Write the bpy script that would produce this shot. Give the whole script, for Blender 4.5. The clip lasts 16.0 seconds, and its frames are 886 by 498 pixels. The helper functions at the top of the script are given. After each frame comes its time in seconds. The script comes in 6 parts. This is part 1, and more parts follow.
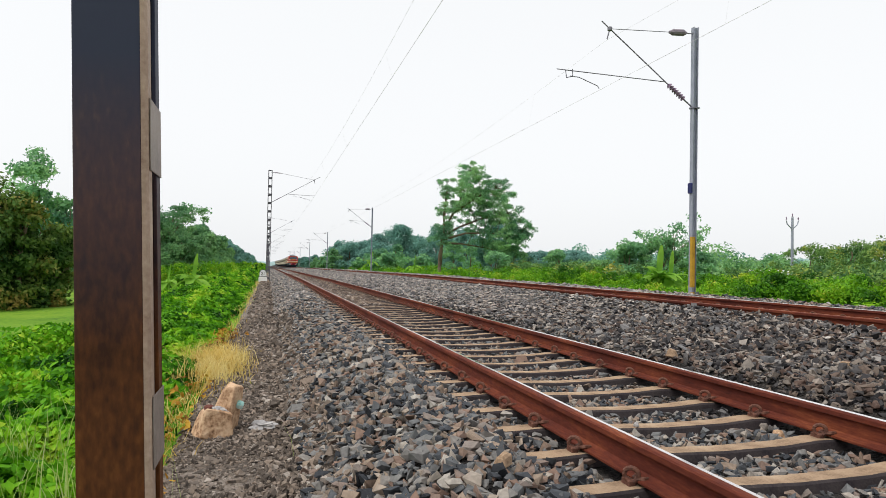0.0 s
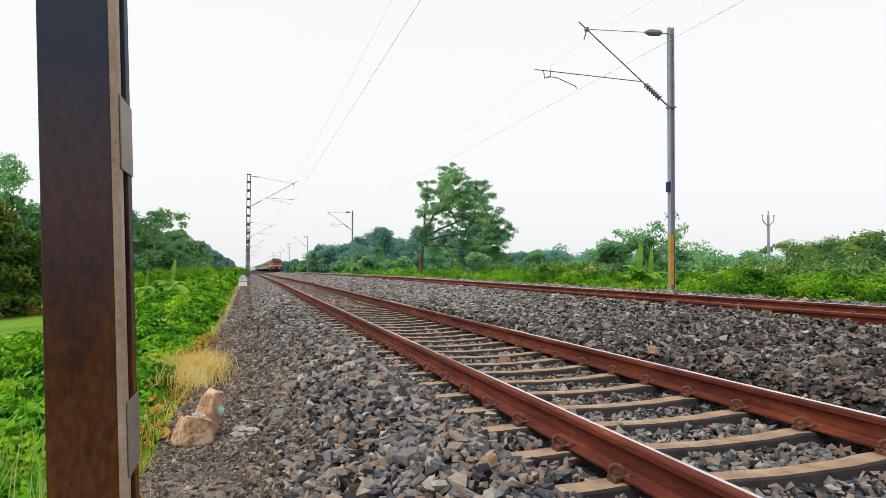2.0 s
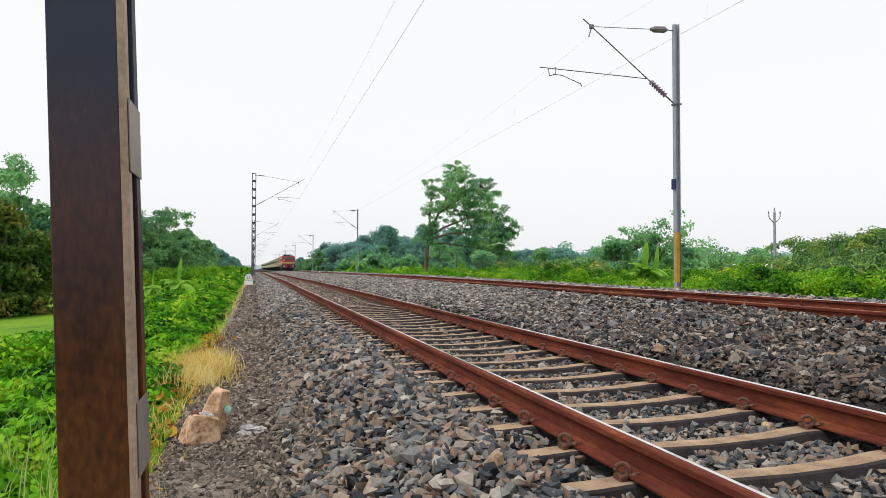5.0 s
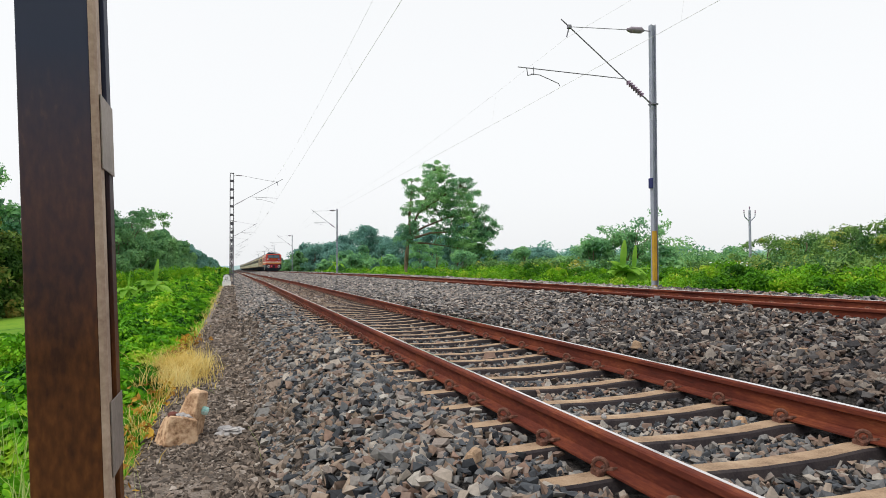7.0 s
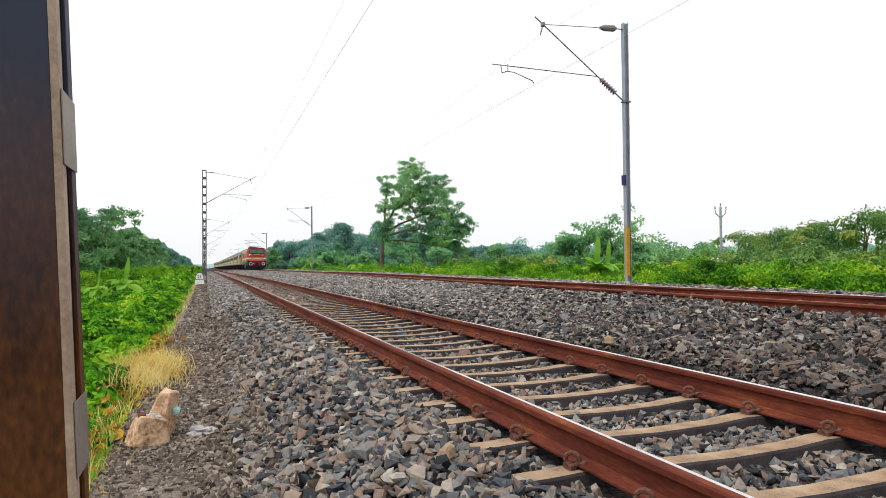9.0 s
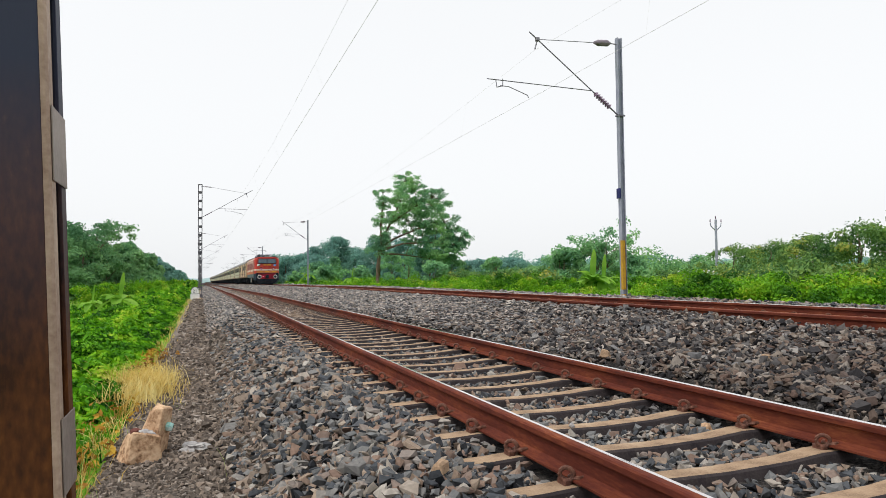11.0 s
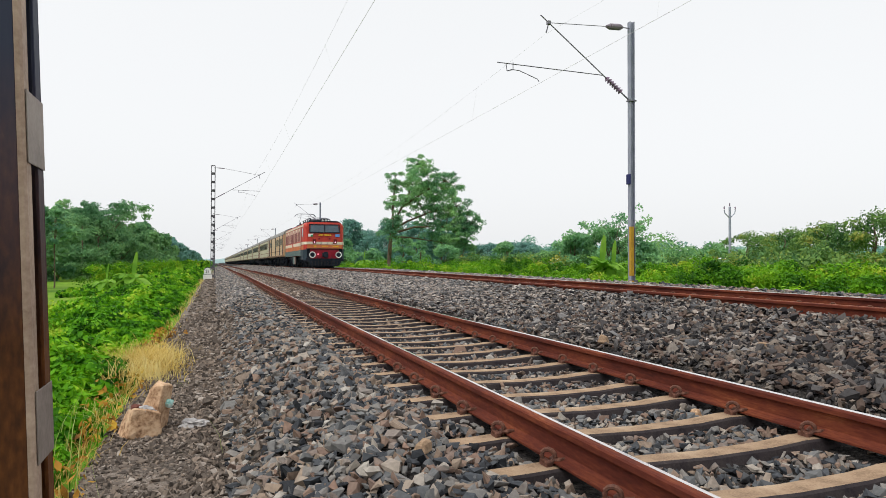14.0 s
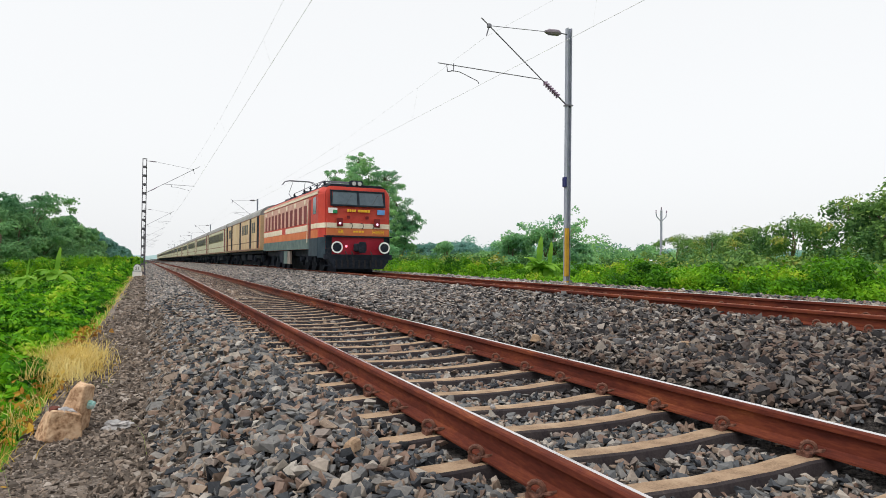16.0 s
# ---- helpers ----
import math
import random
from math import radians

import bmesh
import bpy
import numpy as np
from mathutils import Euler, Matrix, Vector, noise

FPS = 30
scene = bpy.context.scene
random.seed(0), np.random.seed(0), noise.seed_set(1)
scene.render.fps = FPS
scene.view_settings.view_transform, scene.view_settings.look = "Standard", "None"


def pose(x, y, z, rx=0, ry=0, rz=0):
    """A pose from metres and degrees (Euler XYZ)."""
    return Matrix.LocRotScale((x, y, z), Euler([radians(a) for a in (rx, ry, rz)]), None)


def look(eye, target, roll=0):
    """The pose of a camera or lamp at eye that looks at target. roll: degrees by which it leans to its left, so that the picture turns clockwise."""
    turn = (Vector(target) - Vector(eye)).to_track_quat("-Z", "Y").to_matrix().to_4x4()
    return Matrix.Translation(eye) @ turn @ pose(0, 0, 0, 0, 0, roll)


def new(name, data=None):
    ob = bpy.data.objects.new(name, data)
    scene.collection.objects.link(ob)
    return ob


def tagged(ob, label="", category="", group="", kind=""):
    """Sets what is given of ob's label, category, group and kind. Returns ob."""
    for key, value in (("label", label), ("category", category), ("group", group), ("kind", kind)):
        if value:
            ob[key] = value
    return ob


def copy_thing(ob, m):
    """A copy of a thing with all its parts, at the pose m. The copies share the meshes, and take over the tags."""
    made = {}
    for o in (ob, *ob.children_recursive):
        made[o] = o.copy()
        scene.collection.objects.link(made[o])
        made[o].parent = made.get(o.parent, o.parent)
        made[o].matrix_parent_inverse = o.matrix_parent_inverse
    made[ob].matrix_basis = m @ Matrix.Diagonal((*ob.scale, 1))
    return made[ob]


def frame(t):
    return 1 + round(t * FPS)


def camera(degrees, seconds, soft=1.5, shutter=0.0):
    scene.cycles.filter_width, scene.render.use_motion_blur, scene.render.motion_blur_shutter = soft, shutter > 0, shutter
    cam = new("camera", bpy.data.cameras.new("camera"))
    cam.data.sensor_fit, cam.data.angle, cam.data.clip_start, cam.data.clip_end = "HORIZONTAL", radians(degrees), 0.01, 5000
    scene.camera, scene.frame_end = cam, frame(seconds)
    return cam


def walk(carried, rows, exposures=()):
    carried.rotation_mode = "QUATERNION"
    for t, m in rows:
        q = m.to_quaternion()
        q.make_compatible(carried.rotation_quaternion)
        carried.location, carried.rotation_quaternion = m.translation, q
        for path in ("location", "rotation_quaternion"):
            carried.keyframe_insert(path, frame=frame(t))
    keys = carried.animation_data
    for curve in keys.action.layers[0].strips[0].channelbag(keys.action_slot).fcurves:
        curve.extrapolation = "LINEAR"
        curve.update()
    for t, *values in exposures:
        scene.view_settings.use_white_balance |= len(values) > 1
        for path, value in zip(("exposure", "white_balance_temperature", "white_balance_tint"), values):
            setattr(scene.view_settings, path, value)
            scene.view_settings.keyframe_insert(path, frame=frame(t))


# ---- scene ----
cam = camera(67.3, 16.0, soft=0.55)
PATH = [
    (0, (0.179, -0.006, 0.878), (0.687, 1.927, 0.93), 1.2),
    (0.5, (0.181, 0.005, 0.874), (0.713, 1.931, 0.951), 1.1),
    (1, (0.182, 0.002, 0.868), (0.724, 1.927, 0.935), 1.2),
    (1.5, (0.179, 0.025, 0.867), (0.733, 1.946, 0.927), 0.9),
    (2, (0.186, 0.025, 0.865), (0.749, 1.943, 0.924), 0.3),
    (2.5, (0.187, 0.021, 0.868), (0.758, 1.936, 0.94), 0.1),
    (3, (0.183, 0.02, 0.864), (0.743, 1.938, 0.935), 0.4),
    (3.5, (0.181, 0.019, 0.869), (0.708, 1.948, 0.93), 0.6),
    (4, (0.18, 0.019, 0.872), (0.716, 1.945, 0.925), 0.4),
    (6.5, (0.182, 0.011, 0.869), (0.756, 1.926, 0.925), -0.1),
    (7, (0.188, 0.006, 0.863), (0.794, 1.912, 0.915), -0.2),
    (7.5, (0.196, 0.003, 0.862), (0.837, 1.897, 0.89), -0.4),
    (8, (0.198, 0.0, 0.865), (0.856, 1.888, 0.909), -0.3),
    (8.5, (0.202, -0.003, 0.859), (0.864, 1.884, 0.905), -0.3),
    (9, (0.203, 0.002, 0.86), (0.878, 1.885, 0.903), -0.5),
    (9.5, (0.205, 0.001, 0.861), (0.893, 1.878, 0.915), -0.6),
    (11.8, (0.248, -0.022, 0.864), (0.925, 1.858, 0.952), -0.5),
    (12, (0.259, -0.04, 0.862), (0.912, 1.849, 0.943), -0.8),
    (12.5, (0.275, -0.055, 0.866), (0.894, 1.845, 0.945), -0.5),
    (13, (0.29, -0.068, 0.865), (0.923, 1.829, 0.93), 0.3),
    (13.5, (0.306, -0.075, 0.865), (0.932, 1.824, 0.921), 0.4),
    (14, (0.328, -0.094, 0.863), (0.977, 1.797, 0.898), 0.1),
    (14.5, (0.343, -0.111, 0.863), (1.029, 1.767, 0.897), -0.4),
    (15, (0.355, -0.119, 0.869), (1.1, 1.737, 0.903), -0.1),
    (15.5, (0.363, -0.131, 0.866), (1.161, 1.703, 0.9), 0.5),
    (16, (0.357, -0.142, 0.866), (1.173, 1.684, 0.9), 0.7),
]
walk(cam, [(t, look(eye, target, roll)) for t, eye, target, roll in PATH],
     exposures=[(0, 0.02), (4, 0.02), (7, 0.02), (8, 0.12), (9.5, 0.13), (11.8, -0.05), (13, -0.07), (14, -0.03), (15, -0.02), (16, 0.0)])

# ---- world, sun, exposure ----
world = bpy.data.worlds.new("overcast_sky")
scene.world = world
world.use_nodes = True
wn, wl = world.node_tree.nodes, world.node_tree.links
wn.clear()
SUN_EL, SUN_AZ = radians(58), radians(252)
sky = wn.new("ShaderNodeTexSky")
sky.sky_type, sky.sun_disc, sky.sun_elevation, sky.sun_rotation = "NISHITA", False, SUN_EL, SUN_AZ
sky.dust_density, sky.air_density = 4.0, 1.0
pale = wn.new("ShaderNodeHueSaturation")
pale.inputs["Saturation"].default_value, pale.inputs["Value"].default_value = 0.18, 0.12
cloud = wn.new("ShaderNodeMixRGB")
cloud.inputs[0].default_value, cloud.inputs[2].default_value = 0.78, (0.925, 0.94, 0.955, 1)
wback, wout = wn.new("ShaderNodeBackground"), wn.new("ShaderNodeOutputWorld")
wback.inputs[1].default_value = 1.16
wl.new(sky.outputs[0], pale.inputs["Color"])
wl.new(pale.outputs[0], cloud.inputs[1])
wl.new(cloud.outputs[0], wback.inputs[0])
wl.new(wback.outputs[0], wout.inputs[0])
sun = new("sun", bpy.data.lights.new("sun", "SUN"))
sun.data.energy, sun.data.angle, sun.data.color = 1.9, radians(14), (1.0, 0.95, 0.88)
sun.matrix_basis = look((-55, -18, 92), (0, 0, 0))

RNG = np.random.default_rng(7)
RND = random.Random(5)
GAUGE, NEAR_X, FAR_X, FAR_Z = 1.748, 2.924, 8.22, 0.345
POST_Y, SLEEPER_Y, SLEEPER_STEP = 1.80, 2.99, 0.60
CESS = -0.50


# ---- materials ----
def nodes_of(name):
    m = bpy.data.materials.new(name)
    m.use_nodes = True
    n, l = m.node_tree.nodes, m.node_tree.links
    return m, n, l, n["Principled BSDF"]


def ramp_node(n, stops):
    r = n.new("ShaderNodeValToRGB")
    while len(r.color_ramp.elements) < len(stops):
        r.color_ramp.elements.new(0.5)
    for e, (p, c) in zip(r.color_ramp.elements, stops):
        e.position, e.color = p, (*c, 1)
    return r


def grained(name, stops, scale=8.0, fine=60.0, rough=0.8, metal=0.0, bump=0.3, streak=None, spread=0.35, spec=0.2, dist=0.01):
    """A surface with stains at one scale and grain at another, in object space."""
    m, n, l, b = nodes_of(name)
    co = n.new("ShaderNodeTexCoord")
    src = co.outputs["Object"]
    if streak:
        mp = n.new("ShaderNodeMapping")
        mp.inputs["Scale"].default_value = streak
        l.new(src, mp.inputs[0])
        src = mp.outputs[0]
    a, f = n.new("ShaderNodeTexNoise"), n.new("ShaderNodeTexNoise")
    a.inputs["Scale"].default_value, a.inputs["Detail"].default_value, a.inputs["Roughness"].default_value = scale, 6, 0.65
    f.inputs["Scale"].default_value, f.inputs["Detail"].default_value = fine, 3
    l.new(src, a.inputs["Vector"])
    l.new(src, f.inputs["Vector"])
    mix = n.new("ShaderNodeMath")
    mix.operation = "MULTIPLY_ADD"
    mix.inputs[1].default_value = spread
    sub = n.new("ShaderNodeMath")
    sub.operation = "SUBTRACT"
    sub.inputs[1].default_value = 0.5
    l.new(f.outputs[0], sub.inputs[0])
    l.new(sub.outputs[0], mix.inputs[0])
    l.new(a.outputs[0], mix.inputs[2])
    r = ramp_node(n, stops)
    l.new(mix.outputs[0], r.inputs[0])
    l.new(r.outputs[0], b.inputs["Base Color"])
    b.inputs["Roughness"].default_value, b.inputs["Metallic"].default_value = rough, metal
    b.inputs["Specular IOR Level"].default_value = spec
    if bump:
        bp = n.new("ShaderNodeBump")
        bp.inputs["Strength"].default_value, bp.inputs["Distance"].default_value = bump, dist
        l.new(mix.outputs[0], bp.inputs["Height"])
        l.new(bp.outputs[0], b.inputs["Normal"])
    return m


def pieces(name, stops, rough=0.85, per_object=False, grain=45.0, bump=0.0):
    """Loose pieces: each with its own tone, and a grain over it."""
    m, n, l, b = nodes_of(name)
    if per_object:
        o = n.new("ShaderNodeObjectInfo").outputs["Random"]
    else:
        o = n.new("ShaderNodeNewGeometry").outputs["Random Per Island"]
    r = ramp_node(n, stops)
    r.color_ramp.interpolation = "LINEAR"
    l.new(o, r.inputs[0])
    co, f = n.new("ShaderNodeTexCoord"), n.new("ShaderNodeTexNoise")
    f.inputs["Scale"].default_value, f.inputs["Detail"].default_value = grain, 5
    l.new(co.outputs["Object"], f.inputs["Vector"])
    mul = n.new("ShaderNodeMixRGB")
    mul.blend_type = "MULTIPLY"
    mul.inputs[0].default_value = 0.4
    tone = ramp_node(n, [(0.3, (0.45, 0.43, 0.42)), (0.7, (1.25, 1.22, 1.18))])
    l.new(f.outputs[0], tone.inputs[0])
    l.new(r.outputs[0], mul.inputs[1])
    l.new(tone.outputs[0], mul.inputs[2])
    l.new(mul.outputs[0], b.inputs["Base Color"])
    b.inputs["Roughness"].default_value = rough
    b.inputs["Specular IOR Level"].default_value = 0.10
    if bump:
        bp = n.new("ShaderNodeBump")
        bp.inputs["Strength"].default_value, bp.inputs["Distance"].default_value = bump, 0.006
        l.new(f.outputs[0], bp.inputs["Height"])
        l.new(bp.outputs[0], b.inputs["Normal"])
    return m


def leafy(name, stops, through_light=0.35, patch=0.35, gain=2.5):
    """Leaves: a tone of its own for each, patches over the whole, light coming through."""
    m, n, l, b = nodes_of(name)
    o = n.new("ShaderNodeNewGeometry").outputs["Random Per Island"]
    co, f = n.new("ShaderNodeTexCoord"), n.new("ShaderNodeTexNoise")
    f.inputs["Scale"].default_value, f.inputs["Detail"].default_value = patch, 3
    l.new(co.outputs["Object"], f.inputs["Vector"])
    add = n.new("ShaderNodeMath")
    add.operation = "MULTIPLY_ADD"
    add.inputs[1].default_value = 0.36
    half = n.new("ShaderNodeMath")
    half.operation = "MULTIPLY_ADD"
    half.inputs[1].default_value, half.inputs[2].default_value = gain, 0.33 - 0.5 * gain
    l.new(f.outputs[0], half.inputs[0])
    l.new(o, add.inputs[0])
    l.new(half.outputs[0], add.inputs[2])
    r = ramp_node(n, stops)
    l.new(add.outputs[0], r.inputs[0])
    l.new(r.outputs[0], b.inputs["Base Color"])
    b.inputs["Roughness"].default_value, b.inputs["Specular IOR Level"].default_value = 0.6, 0.14
    t, mix = n.new("ShaderNodeBsdfTranslucent"), n.new("ShaderNodeMixShader")
    l.new(r.outputs[0], t.inputs["Color"])
    mix.inputs[0].default_value = through_light
    l.new(b.outputs[0], mix.inputs[1])
    l.new(t.outputs[0], mix.inputs[2])
    l.new(mix.outputs[0], n["Material Output"].inputs["Surface"])
    return m


def glowing(name, colour, power):
    m, n, l, b = nodes_of(name)
    b.inputs["Base Color"].default_value = (*colour, 1)
    b.inputs["Emission Color"].default_value, b.inputs["Emission Strength"].default_value = (*colour, 1), power
    return m


M_RUST = grained("rusty_rail_steel", [(0.25, (0.040, 0.011, 0.009)), (0.48, (0.108, 0.025, 0.015)), (0.62, (0.165, 0.043, 0.020)), (0.78, (0.30, 0.10, 0.04))], 5, 70, 0.8, 0.0, 0.35, (1, 0.2, 1), spec=0.15)
M_HEAD = grained("worn_bright_rail_head", [(0.3, (0.72, 0.66, 0.64)), (0.7, (0.90, 0.88, 0.88))], 3, 40, 0.16, 1.0, 0.08, (1, 0.1, 1))
M_HEADRUST = grained("rusted_rail_head", [(0.3, (0.22, 0.07, 0.035)), (0.7, (0.40, 0.17, 0.09))], 3, 40, 0.5, 0.2, 0.08, (1, 0.1, 1))
M_CONC = grained("dusty_concrete", [(0.25, (0.15, 0.098, 0.064)), (0.5, (0.33, 0.228, 0.148)), (0.8, (0.48, 0.362, 0.25))], 5, 90, 0.9, 0, 0.5)
# concrete of the sleeper sides, with their shade put into the colour
M_SLEEPERSHADE = grained("shade-dark_concrete", [(0.3, (0.022, 0.018, 0.022)), (0.6, (0.055, 0.045, 0.045)), (0.8, (0.13, 0.10, 0.08))], 6, 70, 0.85, 0, 0.5)
M_CLIP = grained("rusty_spring_steel", [(0.3, (0.06, 0.03, 0.025)), (0.7, (0.20, 0.09, 0.06))], 20, 120, 0.7)
STONE = [(0.0, (0.026, 0.028, 0.033)), (0.18, (0.076, 0.084, 0.096)), (0.40, (0.165, 0.168, 0.170)), (0.58, (0.235, 0.220, 0.205)), (0.73, (0.210, 0.140, 0.110)), (0.88, (0.290, 0.230, 0.180)), (1.0, (0.38, 0.36, 0.33))]
# darkened copy of the ballast stone; lens vignetting is put into its colour
DARKSTONE = [(0.0, (0.012, 0.012, 0.014)), (0.22, (0.046, 0.044, 0.047)), (0.48, (0.118, 0.112, 0.111)), (0.64, (0.112, 0.076, 0.063)), (0.82, (0.178, 0.143, 0.119)), (1.0, (0.26, 0.235, 0.21))]
M_DARKSTONE = pieces("vignette-dark_crushed_stone", DARKSTONE, bump=0.5)
# paler copy of the ballast stone: distance haze is put into its colour
M_HAZESTONE = pieces("haze-paled_crushed_stone", [(0.0, (0.060, 0.060, 0.066)), (0.3, (0.165, 0.165, 0.170)), (0.6, (0.275, 0.258, 0.245)), (0.8, (0.33, 0.275, 0.235)), (1.0, (0.46, 0.43, 0.40))])
M_STONE = pieces("crushed_stone", STONE, bump=0.55)
M_STONE_ONE = pieces("crushed_stone_piece", STONE, per_object=True, grain=2.5, bump=0.5)
M_GRIT = pieces("brown_grit", [(0, (0.055, 0.046, 0.040)), (0.5, (0.155, 0.128, 0.108)), (0.85, (0.245, 0.195, 0.158)), (1, (0.37, 0.33, 0.295))], grain=60)
# near-black: the shade in the gaps between stones is put into this colour
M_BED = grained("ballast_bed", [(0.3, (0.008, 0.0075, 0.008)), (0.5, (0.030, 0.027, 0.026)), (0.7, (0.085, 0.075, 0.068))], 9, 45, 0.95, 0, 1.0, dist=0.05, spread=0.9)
M_CESS = grained("trodden_grit_path", [(0.3, (0.062, 0.051, 0.043)), (0.5, (0.155, 0.128, 0.108)), (0.75, (0.265, 0.222, 0.188))], 2.5, 80, 0.95, 0, 0.8, spread=0.8)
M_FIELD = grained("grass_field", [(0.3, (0.055, 0.145, 0.008)), (0.5, (0.120, 0.245, 0.012)), (0.75, (0.20, 0.30, 0.022))], 0.25, 6, 0.95, 0, 0.6, spread=0.5)
M_POST = grained("weathered_mast_with_sky_tint", [(0.28, (0.034, 0.013, 0.007)), (0.45, (0.082, 0.029, 0.010)), (0.58, (0.128, 0.047, 0.014)), (0.72, (0.28, 0.12, 0.034))], 2.2, 55, 0.55, 0.0, 0.15, (1.3, 1.3, 0.5), spec=0.14, spread=0.45)
# rust below; the blue above is sky reflection blended into the colour by height
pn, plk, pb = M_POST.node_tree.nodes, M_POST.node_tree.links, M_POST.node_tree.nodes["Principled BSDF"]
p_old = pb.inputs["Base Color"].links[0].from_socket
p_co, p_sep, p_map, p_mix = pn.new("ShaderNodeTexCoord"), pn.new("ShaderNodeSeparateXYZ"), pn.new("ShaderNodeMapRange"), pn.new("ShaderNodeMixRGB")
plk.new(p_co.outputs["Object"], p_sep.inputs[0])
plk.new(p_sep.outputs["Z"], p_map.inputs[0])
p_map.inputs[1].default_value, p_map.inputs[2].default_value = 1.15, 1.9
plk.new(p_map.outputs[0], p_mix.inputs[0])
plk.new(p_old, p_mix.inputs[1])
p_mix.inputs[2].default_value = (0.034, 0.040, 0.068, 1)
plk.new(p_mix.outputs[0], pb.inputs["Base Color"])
# pale tan stands in for sky light caught on the right corner and flange
M_POSTEDGE = grained("sky-lit_mast_edge", [(0.3, (0.28, 0.19, 0.14)), (0.7, (0.55, 0.42, 0.32))], 6, 80, 0.6, 0.2)
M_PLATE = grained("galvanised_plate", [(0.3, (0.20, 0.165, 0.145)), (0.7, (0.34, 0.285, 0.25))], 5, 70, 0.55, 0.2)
M_GALV = grained("galvanised_mast", [(0.3, (0.24, 0.26, 0.33)), (0.7, (0.38, 0.40, 0.47))], 1.5, 40, 0.55, 0.3, 0.1)
M_DARKSTEEL = grained("dark_lattice_steel", [(0.3, (0.06, 0.06, 0.075)), (0.7, (0.16, 0.15, 0.17))], 2, 40, 0.6, 0.3, 0.1)
M_YELLOW = grained("faded_yellow_paint", [(0.3, (0.30, 0.17, 0.03)), (0.6, (0.50, 0.29, 0.03)), (0.8, (0.58, 0.36, 0.05))], 4, 40, 0.75)
M_BLUEBOX = grained("dark_blue_paint", [(0.3, (0.015, 0.02, 0.09)), (0.7, (0.03, 0.035, 0.14))], 3, 40, 0.5)
M_TUBE = grained("cantilever_tube_steel", [(0.3, (0.13, 0.13, 0.16)), (0.7, (0.27, 0.26, 0.30))], 6, 40, 0.5, 0.3, 0)
M_PORC = grained("brown_porcelain", [(0.3, (0.14, 0.09, 0.15)), (0.7, (0.25, 0.18, 0.25))], 6, 40, 0.3, 0, 0)
M_BEIGE = grained("grey_porcelain", [(0.3, (0.17, 0.145, 0.18)), (0.7, (0.27, 0.23, 0.27))], 6, 40, 0.35, 0, 0)
M_LINE = grained("faded_brown_line_paint", [(0.3, (0.15, 0.075, 0.05)), (0.7, (0.26, 0.16, 0.11))], 2, 30, 0.6, 0, 0)
# wire grey is paled: glare of the bright sky is put into the colour
M_WIRE = grained("glare-paled_grey_wire", [(0.3, (0.60, 0.60, 0.61)), (0.7, (0.74, 0.74, 0.74))], 6, 40, 0.5, 0.2, 0)
M_WHITE = grained("white_painted_stone", [(0.3, (0.74, 0.73, 0.71)), (0.7, (0.88, 0.88, 0.87))], 6, 50, 0.8)
M_BLACK = grained("black_paint", [(0.3, (0.012, 0.012, 0.014)), (0.7, (0.03, 0.03, 0.035))], 6, 50, 0.6, 0, 0)
M_ROCK = grained("buff_rubble_stone", [(0.3, (0.15, 0.080, 0.045)), (0.42, (0.36, 0.22, 0.13)), (0.55, (0.55, 0.37, 0.235)), (0.75, (0.66, 0.49, 0.34))], 9, 40, 0.9, 0, 0.6, spread=0.5)
# woods seen through haze: its pale blue is put into the ridge colour
M_RIDGE = grained("hazed_wooded_ridge", [(0.3, (0.25, 0.36, 0.37)), (0.7, (0.34, 0.45, 0.44))], 0.02, 0.2, 1.0, 0, 0)
M_BRICKBIT = grained("dark_red_brick", [(0.3, (0.10, 0.035, 0.03)), (0.7, (0.2, 0.08, 0.06))], 10, 60, 0.9)
M_BARK = grained("grey_brown_bark", [(0.3, (0.08, 0.055, 0.04)), (0.7, (0.24, 0.18, 0.13))], 3, 25, 0.95, 0, 0.8, (1, 1, 0.3))
M_WEED = leafy("weed_leaves", [(0.0, (0.009, 0.058, 0.003)), (0.3, (0.048, 0.195, 0.006)), (0.6, (0.135, 0.385, 0.011)), (0.85, (0.245, 0.50, 0.017)), (1.0, (0.41, 0.56, 0.045))], 0.34, 1.3, 3.0)
M_PALEGRASS = leafy("pale_grass_stalks", [(0.0, (0.22, 0.34, 0.05)), (0.5, (0.42, 0.55, 0.14)), (1.0, (0.66, 0.72, 0.34))], 0.35, 2)
M_DRY = leafy("dry_grass_blades", [(0.0, (0.38, 0.23, 0.05)), (0.5, (0.70, 0.52, 0.15)), (1.0, (0.86, 0.74, 0.34))], 0.4, 2)
M_BUSH = leafy("bush_leaves", [(0.0, (0.018, 0.085, 0.006)), (0.3, (0.065, 0.21, 0.009)), (0.65, (0.155, 0.375, 0.014)), (0.9, (0.27, 0.48, 0.022)), (1.0, (0.38, 0.46, 0.04))], 0.32, 0.6, 2.8)
# leaf green lightened and blued: haze before the large tree is in the colour
M_TREE = leafy("tree_leaves", [(0.0, (0.105, 0.255, 0.150)), (0.5, (0.225, 0.46, 0.215)), (1.0, (0.38, 0.62, 0.25))], 0.45, 0.3, 3.0)
# paler mid-distance leaves: a little air haze is mixed into the colour
M_MIDTREE = leafy("half-hazed_tree_leaves", [(0.0, (0.100, 0.250, 0.125)), (0.5, (0.190, 0.385, 0.165)), (1.0, (0.30, 0.51, 0.19))], 0.42, 0.15, 3.0)
